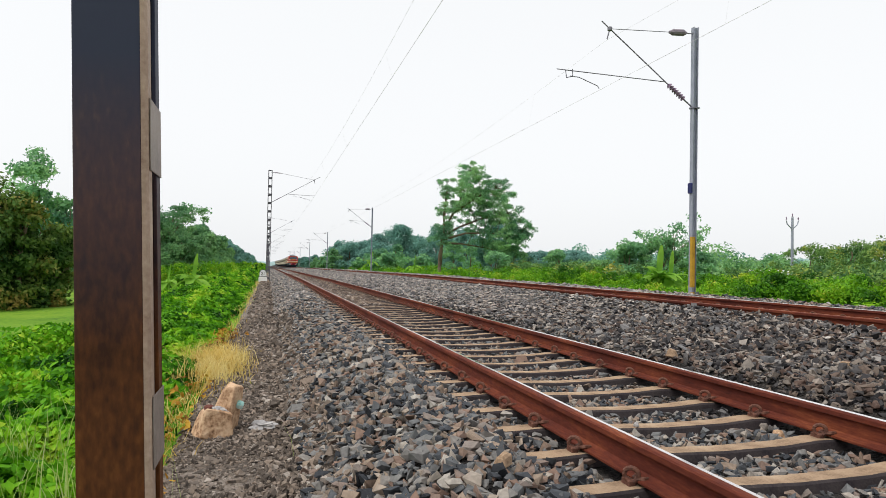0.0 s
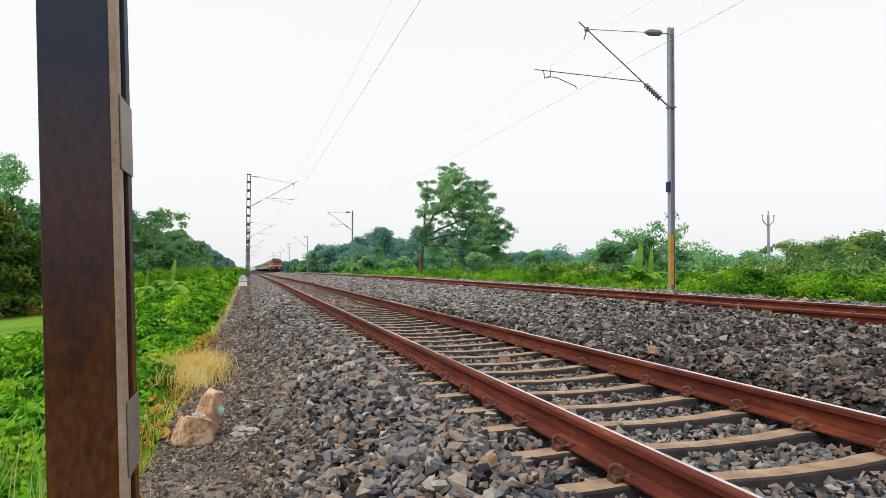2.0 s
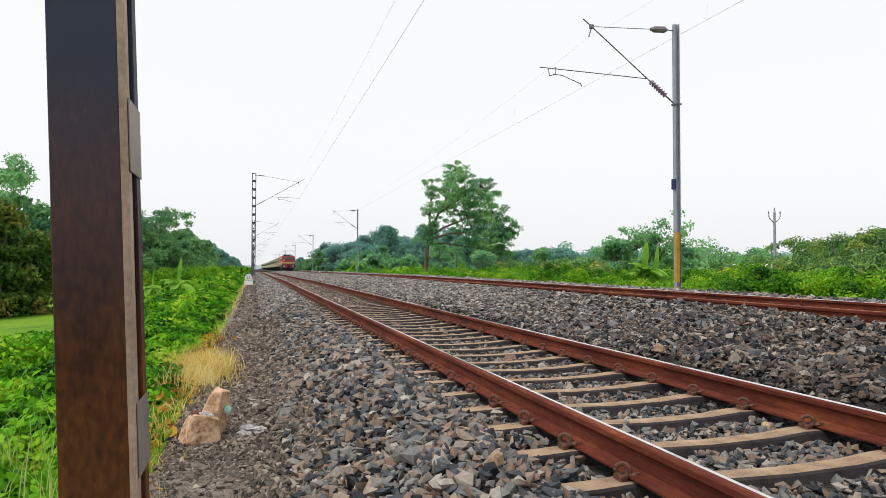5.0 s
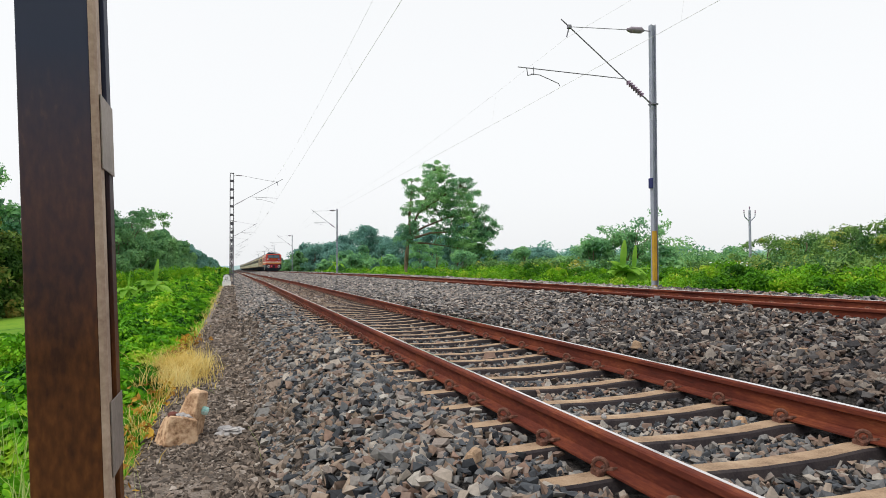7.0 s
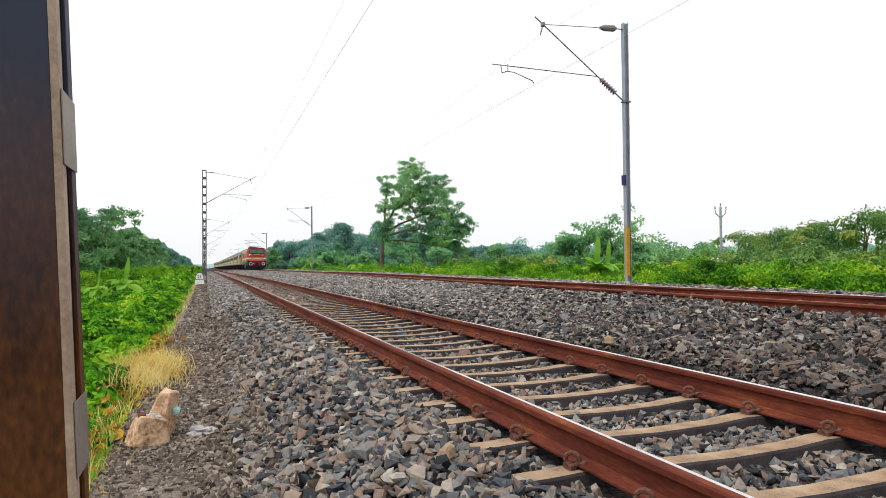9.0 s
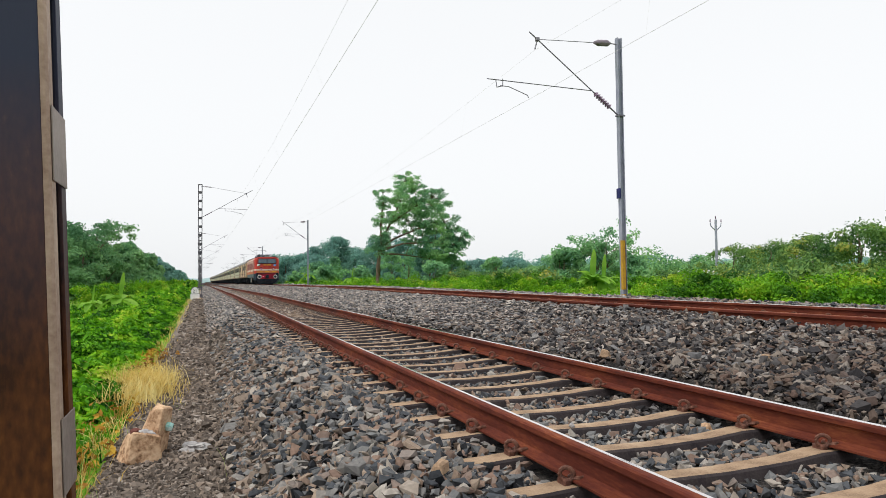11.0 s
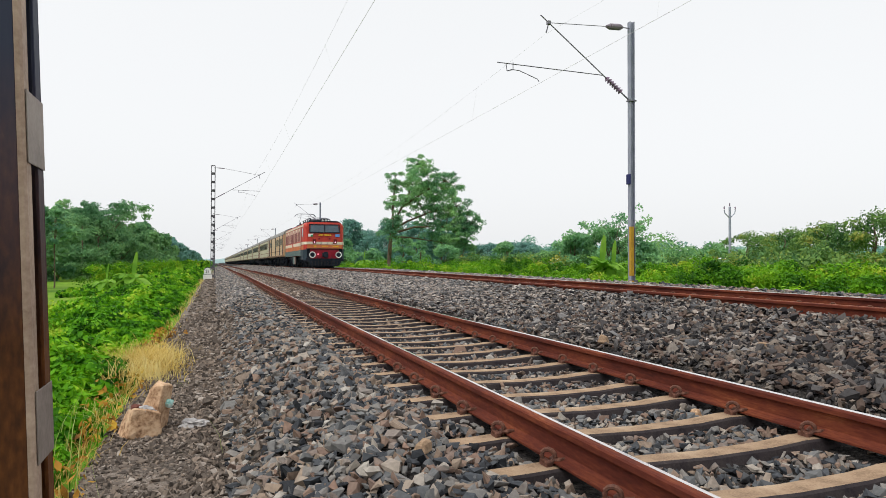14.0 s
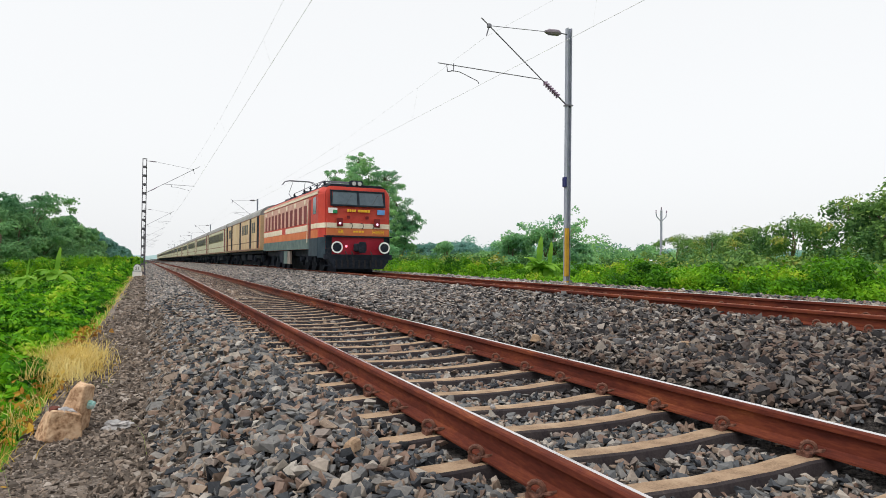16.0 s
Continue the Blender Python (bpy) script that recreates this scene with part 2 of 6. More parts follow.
M_DARKTREE = leafy("dark_tree_leaves", [(0.0, (0.026, 0.075, 0.016)), (0.4, (0.075, 0.155, 0.030)), (0.75, (0.155, 0.235, 0.045)), (1.0, (0.30, 0.24, 0.055))], 0.28, 0.6, 3.2)
M_HEDGETREE = leafy("thicket_tree_leaves", [(0.0, (0.045, 0.120, 0.040)), (0.45, (0.115, 0.235, 0.060)), (0.8, (0.215, 0.34, 0.075)), (1.0, (0.36, 0.36, 0.07))], 0.30, 0.5, 3.0)
M_WITHER = leafy("withered_leaves", [(0.0, (0.16, 0.07, 0.02)), (0.5, (0.42, 0.20, 0.03)), (1.0, (0.66, 0.46, 0.06))], 0.3, 2)
# blue-green leaves of the far woods: the distance haze is painted in
M_FARTREE = leafy("hazed_far_wood_leaves", [(0.0, (0.125, 0.285, 0.255)), (0.5, (0.185, 0.370, 0.315)), (1.0, (0.255, 0.450, 0.345))], 0.45, 0.08)
M_BANANA = leafy("banana_leaves", [(0.0, (0.13, 0.32, 0.03)), (0.6, (0.30, 0.54, 0.07)), (1.0, (0.50, 0.64, 0.14))], 0.45, 1)
M_RED = grained("red_engine_paint", [(0.25, (0.30, 0.026, 0.020)), (0.45, (0.48, 0.045, 0.030)), (0.65, (0.56, 0.066, 0.040)), (0.8, (0.60, 0.12, 0.07))], 0.9, 30, 0.5, 0, 0.03, spec=0.3)
M_REDDARK = grained("dark_red_engine_paint", [(0.3, (0.22, 0.008, 0.020)), (0.7, (0.38, 0.020, 0.040))], 1.6, 30, 0.5, 0, 0.03)
M_ORANGEBAND = grained("orange_engine_band", [(0.3, (0.50, 0.13, 0.045)), (0.7, (0.62, 0.20, 0.08))], 1.2, 30, 0.55, 0, 0)
M_CREAM = grained("cream_band_paint", [(0.3, (0.60, 0.50, 0.38)), (0.7, (0.80, 0.72, 0.58))], 2, 30, 0.5, 0, 0)
M_PINK = grained("faded_pink_louvre_paint", [(0.3, (0.45, 0.24, 0.19)), (0.7, (0.62, 0.40, 0.33))], 2, 30, 0.6, 0, 0)
M_TEAL = grained("grey_green_sole_paint", [(0.3, (0.06, 0.10, 0.10)), (0.7, (0.15, 0.20, 0.19))], 2, 30, 0.7, 0, 0)
M_UNDER = grained("grimy_black_underframe", [(0.3, (0.007, 0.011, 0.018)), (0.6, (0.024, 0.030, 0.042)), (0.8, (0.065, 0.062, 0.065))], 3, 30, 0.8, spec=0.12)
M_MAROON = grained("maroon_paint", [(0.3, (0.12, 0.012, 0.014)), (0.7, (0.20, 0.024, 0.024))], 3, 30, 0.5, 0, 0)
M_NAVY = grained("dark_blue_grey_skirt_paint", [(0.3, (0.014, 0.026, 0.040)), (0.7, (0.040, 0.062, 0.080))], 3, 30, 0.6, 0, 0)
M_ROOF = grained("grey_coach_roof", [(0.3, (0.20, 0.20, 0.20)), (0.7, (0.34, 0.34, 0.33))], 0.8, 12, 0.7, 0, 0)
M_COACH = grained("beige_coach_paint", [(0.25, (0.38, 0.37, 0.25)), (0.5, (0.49, 0.485, 0.345)), (0.8, (0.59, 0.58, 0.45))], 0.7, 14, 0.5, 0, 0)
M_LUGG = grained("ochre_coach_paint", [(0.25, (0.42, 0.27, 0.14)), (0.5, (0.55, 0.40, 0.24)), (0.8, (0.63, 0.52, 0.36))], 0.7, 14, 0.55, 0, 0)
M_ORANGE = grained("orange_coach_end_paint", [(0.3, (0.42, 0.12, 0.045)), (0.7, (0.56, 0.22, 0.09))], 1.2, 20, 0.6, 0, 0)
M_OLIVE = grained("olive_window_band", [(0.3, (0.15, 0.13, 0.05)), (0.7, (0.27, 0.24, 0.10))], 1, 14, 0.5, 0, 0)
M_GLASS = grained("dark_window_glass", [(0.3, (0.012, 0.014, 0.012)), (0.7, (0.035, 0.037, 0.030))], 2, 20, 0.4, 0, 0, spec=0.35)
# blue-grey base: a sky reflection is put into the glass colour
M_SCREEN = grained("sky-tinted_windscreen_glass", [(0.3, (0.045, 0.072, 0.095)), (0.7, (0.085, 0.12, 0.15))], 2, 20, 0.12, 0, 0, spec=0.5)
M_LETTER = grained("yellow_lettering", [(0.3, (0.75, 0.42, 0.03)), (0.7, (0.85, 0.52, 0.05))], 3, 20, 0.6, 0, 0)
M_BLUESIGN = grained("light_blue_plate", [(0.3, (0.10, 0.25, 0.55)), (0.7, (0.16, 0.35, 0.68))], 3, 20, 0.6, 0, 0)
M_GREENSIGN = grained("green_paint", [(0.3, (0.02, 0.20, 0.08)), (0.7, (0.04, 0.28, 0.12))], 3, 20, 0.6, 0, 0)
M_MARKER = glowing("lit_marker_lamp", (0.95, 0.62, 1.0), 1.4)
M_REDLAMP = glowing("lit_red_lamp", (1.0, 0.25, 0.35), 1.5)
M_LAMP = grained("headlamp_glass", [(0.3, (0.35, 0.36, 0.36)), (0.7, (0.55, 0.56, 0.55))], 8, 20, 0.2, 0.5, 0)
M_FLOWER = grained("orange_flower", [(0.3, (0.65, 0.15, 0.02)), (0.7, (0.8, 0.25, 0.04))], 8, 20, 0.7, 0, 0)
M_SHEET = grained("pale_metal_roofing", [(0.3, (0.55, 0.57, 0.58)), (0.7, (0.75, 0.76, 0.76))], 1, 8, 0.5, 0.2, 0)
M_PLASTIC = grained("turquoise_litter", [(0.3, (0.12, 0.45, 0.40)), (0.7, (0.70, 0.85, 0.82))], 12, 40, 0.4, 0, 0)
M_RAG = grained("crumpled_pale_plastic", [(0.3, (0.22, 0.21, 0.21)), (0.7, (0.48, 0.46, 0.45))], 10, 40, 0.6)


# ---- mesh helpers ----
def put(name, me, mat, parent=None, label=""):
    if mat is not None and not me.materials:
        me.materials.append(mat)
    ob = new(name, me)
    if parent is not None:
        ob.parent = parent
    if label:
        ob["label"] = label
    return ob


def part(name, bm, mat, parent=None, label="", smooth=False):
    bmesh.ops.recalc_face_normals(bm, faces=bm.faces)
    me = bpy.data.meshes.new(name)
    bm.to_mesh(me)
    bm.free()
    if smooth:
        me.polygons.foreach_set("use_smooth", [True] * len(me.polygons))
    return put(name, me, mat, parent, label)


def holder(name, m, label, category, group="", kind=""):
    ob = new(name)
    ob.empty_display_size = 0.2
    ob.matrix_basis = m
    return tagged(ob, label, category, group, kind)


def soup(name, verts, faces, mat, parent=None, label="", smooth=False):
    """A mesh from arrays; faces is an (n, 3) or (n, 4) array."""
    me = bpy.data.meshes.new(name)
    k = faces.shape[1]
    me.vertices.add(len(verts))
    me.vertices.foreach_set("co", np.ascontiguousarray(verts, dtype=np.float32).ravel())
    me.loops.add(faces.size)
    me.loops.foreach_set("vertex_index", np.ascontiguousarray(faces, dtype=np.int32).ravel())
    me.polygons.add(len(faces))
    me.polygons.foreach_set("loop_start", np.arange(0, faces.size, k, dtype=np.int32))
    me.polygons.foreach_set("use_smooth", np.full(len(faces), smooth, dtype=bool))
    me.update(calc_edges=True)
    me.validate()
    return put(name, me, mat, parent, label)


def block(bm, x0, x1, y0, y1, z0, z1, bevel=0.0):
    vs = [bm.verts.new((x, y, z)) for x in (x0, x1) for y in (y0, y1) for z in (z0, z1)]
    fs = [bm.faces.new([vs[i] for i in q]) for q in ((0, 1, 3, 2), (4, 6, 7, 5), (0, 4, 5, 1), (2, 3, 7, 6), (0, 2, 6, 4), (1, 5, 7, 3))]
    if bevel:
        es = list({e for f in fs for e in f.edges})
        bmesh.ops.bevel(bm, geom=es, offset=bevel, segments=1, affect="EDGES")
    return bm


def tube(bm, p, q, r0, r1=None, n=8, caps=True):
    p, q = Vector(p), Vector(q)
    r1 = r0 if r1 is None else r1
    ax = (q - p).normalized()
    u = ax.orthogonal().normalized()
    v = ax.cross(u)
    rings = []
    for c, r in ((p, r0), (q, r1)):
        rings.append([bm.verts.new(c + (u * math.cos(a) + v * math.sin(a)) * r) for a in (2 * math.pi * i / n for i in range(n))])
    for i in range(n):
        bm.faces.new((rings[0][i], rings[0][(i + 1) % n], rings[1][(i + 1) % n], rings[1][i]))
    if caps:
        bm.faces.new(rings[0][::-1])
        bm.faces.new(rings[1])
    return bm


def pipe(bm, pts, r, n=6, taper=None):
    """A tube along several points."""
    pts = [Vector(p) for p in pts]
    prev, up = None, Vector((0.31, 0.2, 0.93))
    for i, p in enumerate(pts):
        d = (pts[min(i + 1, len(pts) - 1)] - pts[max(i - 1, 0)]).normalized()
        u = d.cross(up)
        if u.length < 0.05:
            u = d.orthogonal()
        u.normalize()
        v = d.cross(u)
        rr = r if taper is None else r + (taper - r) * i / (len(pts) - 1)
        ring = [bm.verts.new(p + (u * math.cos(a) + v * math.sin(a)) * rr) for a in (2 * math.pi * k / n for k in range(n))]
        if prev:
            for k in range(n):
                bm.faces.new((prev[k], prev[(k + 1) % n], ring[(k + 1) % n], ring[k]))
        else:
            bm.faces.new(ring[::-1])
        prev = ring
    bm.faces.new(prev)
    return bm


def loft(bm, profile, stations):
    """Sweeps a closed (x, z) profile along y; stations are (y, dx, dz)."""
    prev = None
    for y, dx, dz in stations:
        ring = [bm.verts.new((x + dx, y, z + dz)) for x, z in profile]
        if prev:
            for k in range(len(ring)):
                j = (k + 1) % len(ring)
                bm.faces.new((prev[k], prev[j], ring[j], ring[k]))
        else:
            bm.faces.new(ring)
        prev = ring
    bm.faces.new(prev[::-1])
    return bm


def fnoise(x, y, s, seed=0.0):
    """Cheap smooth noise on arrays, about -1 to 1."""
    x, y = np.asarray(x, float) * s + seed * 1.7, np.asarray(y, float) * s - seed * 2.3
    return (np.sin(x * 1.3 + 1.7 * np.sin(y * 0.9 + seed)) + np.sin(y * 1.7 + 1.3 * np.sin(x * 1.1 - seed)) + 0.6 * np.sin(2.9 * x - 2.3 * y + seed) + 0.4 * np.sin(5.3 * y + 3.1 * x)) / 3.0


# ---- ground, path and ballast ----
BED_X = [0.15, 0.35, 0.50, 0.75, 0.98, 1.25, 1.42, 1.58, 1.80, 2.3, 2.9, 3.6, 4.05, 4.25, 4.45, 5.2, 6.2, 6.8, 7.15, 7.27, 7.42, 8.2, 8.95, 9.3, 9.65, 10.4, 11.2, 12.2, 12.6]
BED_Z = [-.54, -.50, -.44, -.26, -.13, -.08, -.10, -.185, -.225, -.245, -.26, -.25, -.20, -.06, -.01, .03, .12, .20, .235, .235, .13, .10, .10, .13, .27, .30, .12, -.45, -.60]


def dip(y):
    """The line falls gently away beyond the first masts, set to fit the camera's view."""
    return -0.004 * np.clip(np.asarray(y, float) - 40, 0, 360)


def bed_z(x, y):
    x, y = np.asarray(x, float), np.asarray(y, float)
    z = np.interp(x, BED_X, BED_Z)
    lump = np.clip((x - 0.5) / 0.4, 0, 1) * np.clip((1.6 - x) / 0.15, 0, 1) + np.clip((x - 4.2) / 0.3, 0, 1) * np.clip((7.2 - x) / 0.4, 0, 1)
    z = z + lump * (0.035 * fnoise(x, y, 2.1, 1) + 0.02 * fnoise(x, y, 5.0, 2))
    near = np.clip((x - 6.5) / 0.4, 0, 1) * np.clip((7.5 - x) / 0.2, 0, 1)
    return z + near * (0.05 * np.clip((y - 7) / 2.5, -1, 0.5)) + dip(y)


def ground_z(x, y):
    x, y = np.asarray(x, float), np.asarray(y, float)
    left = np.interp(x, [-400, -30, -9, -3, -0.9, -0.45, 0.2], [-1.3, -1.3, -1.25, -0.95, -0.62, CESS, CESS])
    z = np.where(x < 0.2, left, np.interp(x, [0.2, 0.5, 12, 16, 60, 400], [CESS, -0.62, -0.62, -0.5, -0.3, 0.0]))
    return z + 0.02 * fnoise(x, y, 1.3, 4) * (np.abs(x) < 40) + dip(y)


def spaced(lo, hi, first, grow):
    out, s = [lo], first
    while out[-1] < hi:
        out.append(out[-1] + s)
        s *= grow
    out[-1] = hi
    return out


def sheet(name, xs, ys, zf, mat, **kw):
    xx, yy = np.meshgrid(np.array(xs, float), np.array(ys, float))
    v = np.stack([xx, yy, zf(xx, yy)], -1).reshape(-1, 3)
    nx, ny = len(xs), len(ys)
    i = (np.arange(ny - 1)[:, None] * nx + np.arange(nx - 1)[None]).ravel()
    return soup(name, v, np.stack([i, i + 1, i + 1 + nx, i + nx], -1), mat, smooth=True, **kw)


right_x = spaced(0.2, 2500, 0.25, 1.13)
left_x = [-v for v in spaced(-0.0, 2500, 0.25, 1.13)][::-1]
ground_y = [-v for v in spaced(6, 400, 1.0, 1.3)][::-1] + spaced(-5.5, 4500, 0.4, 1.05)
tagged(sheet("ground", left_x + right_x, ground_y, ground_z, M_FIELD), "green grassy ground beside the railway", "ground", kind="structure")
bed_y = [-12, -8, -5, -3] + spaced(-2, 900, 0.10, 1.012)
bed_x = sorted(set(list(np.arange(0.15, 1.7, 0.07)) + BED_X[7:13] + list(np.arange(4.05, 7.5, 0.12)) + BED_X[20:]))
tagged(sheet("ballast_bed", bed_x, bed_y, lambda x, y: bed_z(x, y) - 0.02, M_BED), "near-black stone bed under both tracks, gap shade in its colour", "ballast", kind="structure")
path_y = [-12, -6, -2] + spaced(0, 700, 0.15, 1.02)
tagged(sheet("footpath", [-0.52, -0.42, -0.3, -0.1, 0.1, 0.25, 0.4], path_y, lambda x, y: CESS + dip(y) + 0.012 + 0.012 * fnoise(x, y, 3.0, 9) - 0.09 * (x < -0.5) - 0.05 * (x > 0.35), M_CESS),
       "brown trodden grit path beside the ballast", "path", kind="structure")


# ---- tracks ----
def rail_profile():
    half = [(0.075, -0.172), (0.075, -0.160), (0.030, -0.150), (0.010, -0.135), (0.009, -0.060), (0.016, -0.045), (0.036, -0.037), (0.036, -0.010), (0.028, -0.002), (0.014, 0.0)]
    return half + [(-x, z) for x, z in half[::-1]]


def sleeper_mesh():
    bm = bmesh.new()
    rows = [(-1.375, -0.200, 0.078), (-1.12, -0.194, 0.078), (-0.95, -0.185, 0.078), (-0.70, -0.185, 0.078), (-0.45, -0.207, 0.074), (0, -0.218, 0.072)]
    rows += [(-x, z, w) for x, z, w in rows[-2::-1]]
    prev = None
    for x, z, w in rows:
        ring = [bm.verts.new((x, y, h)) for y, h in ((-0.125, -0.40), (-w - 0.004, z - 0.012), (-w + 0.010, z), (w - 0.010, z), (w + 0.004, z - 0.012), (0.125, -0.40))]
        if prev:
            for k in range(6):
                j = (k + 1) % 6
                bm.faces.new((prev[k], prev[j], ring[j], ring[k]))
        else:
            bm.faces.new(ring)
        prev = ring
    bm.faces.new(prev[::-1])
    bmesh.ops.recalc_face_normals(bm, faces=bm.faces)
    # faces turned up or down the line get the colour with painted shade
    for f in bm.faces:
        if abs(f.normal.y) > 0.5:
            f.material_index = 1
    me = bpy.data.meshes.new("sleeper")
    bm.to_mesh(me)
    bm.free()
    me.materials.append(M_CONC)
    me.materials.append(M_SLEEPERSHADE)
    return me


def clip_mesh():
    """A bent round-bar spring clip with its cast shoulder."""
    bm = bmesh.new()
    pts = [(0.085, -0.05, -0.150), (0.045, -0.055, -0.148)]
    pts += [(0.002 - 0.027 * math.sin(a), -0.012 + 0.024 * math.sin(a), -0.134 - 0.034 * math.cos(a)) for a in [radians(d) for d in range(-60, 301, 30)]]
    pts += [(0.035, 0.02, -0.160), (0.07, 0.035, -0.150)]
    pipe(bm, pts, 0.0125, 7)
    block(bm, -0.02, 0.022, -0.03, 0.05, -0.20, -0.158, 0.006)
    bmesh.ops.recalc_face_normals(bm, faces=bm.faces)
    me = bpy.data.meshes.new("clip")
    bm.to_mesh(me)
    bm.free()
    me.materials.append(M_CLIP)
    return me


ME_SLEEPER, ME_CLIP = sleeper_mesh(), clip_mesh()


def railway_track(cx, cz, phase, label, bright):
    tr = holder("railway_track", pose(cx, 0, cz), label, "railway track", "pair of tracks")
    for k, s in enumerate((-1, 1)):
        bm = bmesh.new()
        loft(bm, rail_profile(), [(y, s * GAUGE / 2, float(dip(y))) for y in (-14, 0, 6, 12, 25, 40, 100, 200, 400, 800)])
        rail = part("rail", bm, M_RUST, tr, "rusty red-brown steel rail")
        bm = bmesh.new()
        x0 = s * GAUGE / 2
        ra, rb = (0.010, 0.028) if s < 0 else (-0.006 if cz < 0.1 else -0.026, 0.028)
        loft(bm, [(x0 + ra - 0.002, -0.002), (x0 + ra, 0.0018), (x0 + rb, 0.0018), (x0 + rb + 0.003, -0.004)], [(y, 0, float(dip(y))) for y in (-14, 0, 6, 12, 25, 40, 100, 200, 400, 800)])
        part("running_surface", bm, M_HEAD if bright[k] else M_HEADRUST, rail, "wheel-polished bright rail head" if bright[k] else "brown rail head")
    for i in range(-20, 130):
        y = phase + SLEEPER_STEP * i
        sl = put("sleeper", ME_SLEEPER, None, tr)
        sl.location = (RND.uniform(-0.015, 0.015), y + RND.uniform(-0.008, 0.008), RND.uniform(-0.004, 0.002) + float(dip(y)))
        sl.rotation_euler = (0, 0, radians(RND.uniform(-0.4, 0.4)))
        if y < 30:
            for s in (-1, 1):
                for side in (-1, 1):
                    if side == 1 and y > 8:
                        continue
                    c = put("clip", ME_CLIP, None, sl)
                    c.location = (s * GAUGE / 2 + side * 0.105, 0, 0)
                    c.rotation_euler = (0, 0, 0 if side < 0 else math.pi)
    # far sleepers in one mesh
    v = np.array([q.co[:] for q in ME_SLEEPER.vertices])
    f = [tuple(p.vertices) for p in ME_SLEEPER.polygons if len(p.vertices) == 4]
    n = 200
    vv = np.concatenate([v + (0, phase + SLEEPER_STEP * (130 + i), -0.04 + float(dip(phase + SLEEPER_STEP * (130 + i)))) for i in range(n)])
    ff = np.concatenate([np.array(f) + len(v) * i for i in range(n)])
    tagged(soup("far_sleepers", vv, ff, M_CONC, tr, "distant row of concrete sleepers"), kind="stuff")
    return tr


railway_track(NEAR_X, 0.0, SLEEPER_Y, "rusty broad gauge track on concrete sleepers", (True, True))
railway_track(FAR_X, FAR_Z, SLEEPER_Y + 0.2, "raised second track on concrete sleepers beyond ballast", (False, True))


# ---- masts and overhead line ----
def near_post():
    """The battened double-channel mast beside the path; it leans a little."""
    m = pose(-0.140, POST_Y + 0.095, CESS, 0, -2.3, 0)
    mast = holder("overhead_line_mast", m, "rust-brown steel mast of two channels with batten plates", "mast", "overhead line masts")
    h = 8.2
    w, t, fl, d = 0.086, 0.008, 0.060, 0.095
    for s, name in ((-1, "front_channel"), (1, "rear_channel")):
        bm = bmesh.new()
        block(bm, -w, w - (0.016 if s < 0 else 0), min(s * d, s * (d - t)), max(s * d, s * (d - t)), -0.02, h, 0.002)
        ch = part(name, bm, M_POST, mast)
        if s < 0:
            bm = bmesh.new()
            ring = [(w - 0.016, -d), (w - 0.006, -d + 0.004), (w, -d + 0.014), (w, -d + 0.030), (w - 0.016, -d + 0.030)]
            lo, hi = ([bm.verts.new((x, y, z)) for x, y in ring] for z in (-0.02, h))
            for i in range(5):
                bm.faces.new((lo[i], lo[(i + 1) % 5], hi[(i + 1) % 5], hi[i]))
            bm.faces.new(lo)
            bm.faces.new(hi[::-1])
            part("rounded_corner", bm, M_POSTEDGE, ch, "tan corner of the channel, sky light in its colour", smooth=False)
        for q in (-1, 1):
            bm = bmesh.new()
            y0, y1 = sorted((s * (d - (0.0305 if s < 0 and q > 0 else t)), s * (d - fl)))
            block(bm, min(q * w, q * (w - t)), max(q * w, q * (w - t)), y0, y1, -0.02, h, 0.0015)
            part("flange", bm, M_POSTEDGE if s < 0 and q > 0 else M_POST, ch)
    for k in range(10):
        z = 0.845 + 0.76 * k - 0.76
        if z < 0.05:
            continue
        for q in (-1, 1):
            bm = bmesh.new()
            block(bm, min(q * (w + 0.0015), q * (w + 0.0045)), max(q * (w + 0.0015), q * (w + 0.0045)), -d + 0.018, d - 0.004, z, z + 0.185, 0.001)
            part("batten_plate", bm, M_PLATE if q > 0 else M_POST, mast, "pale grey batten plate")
    bm = bmesh.new()
    block(bm, -0.30, 0.30, -0.3, 0.3, -0.35, -0.01, 0.02)
    part("footing", bm, M_CONC, mast)
    return mast


near_post()


def insulator(bm, p, q, r, sheds):
    p, q = Vector(p), Vector(q)
    tube(bm, p, q, r * 0.4, n=8)
    for i in range(sheds):
        a, b = p.lerp(q, (i + 0.2) / sheds), p.lerp(q, (i + 0.75) / sheds)
        tube(bm, a, b, r, r * 0.55, n=10)


RIGHT_ARM = {"joint": 2.58, "tip": 2.82, "low": 0.90, "reg": 4.08, "drop": 3.80, "steady": (3.70, 2.87), "rise": 7.40}
FAR_ARM = {"joint": 2.58, "tip": 2.82, "low": 0.90, "reg": 2.55, "drop": 2.38, "steady": (2.30, 1.40), "rise": 7.40}
LEFT_ARM = {"joint": 3.20, "tip": 3.65, "low": 1.25, "reg": 3.30, "drop": 1.75, "steady": (1.80, 2.95), "rise": 7.45}


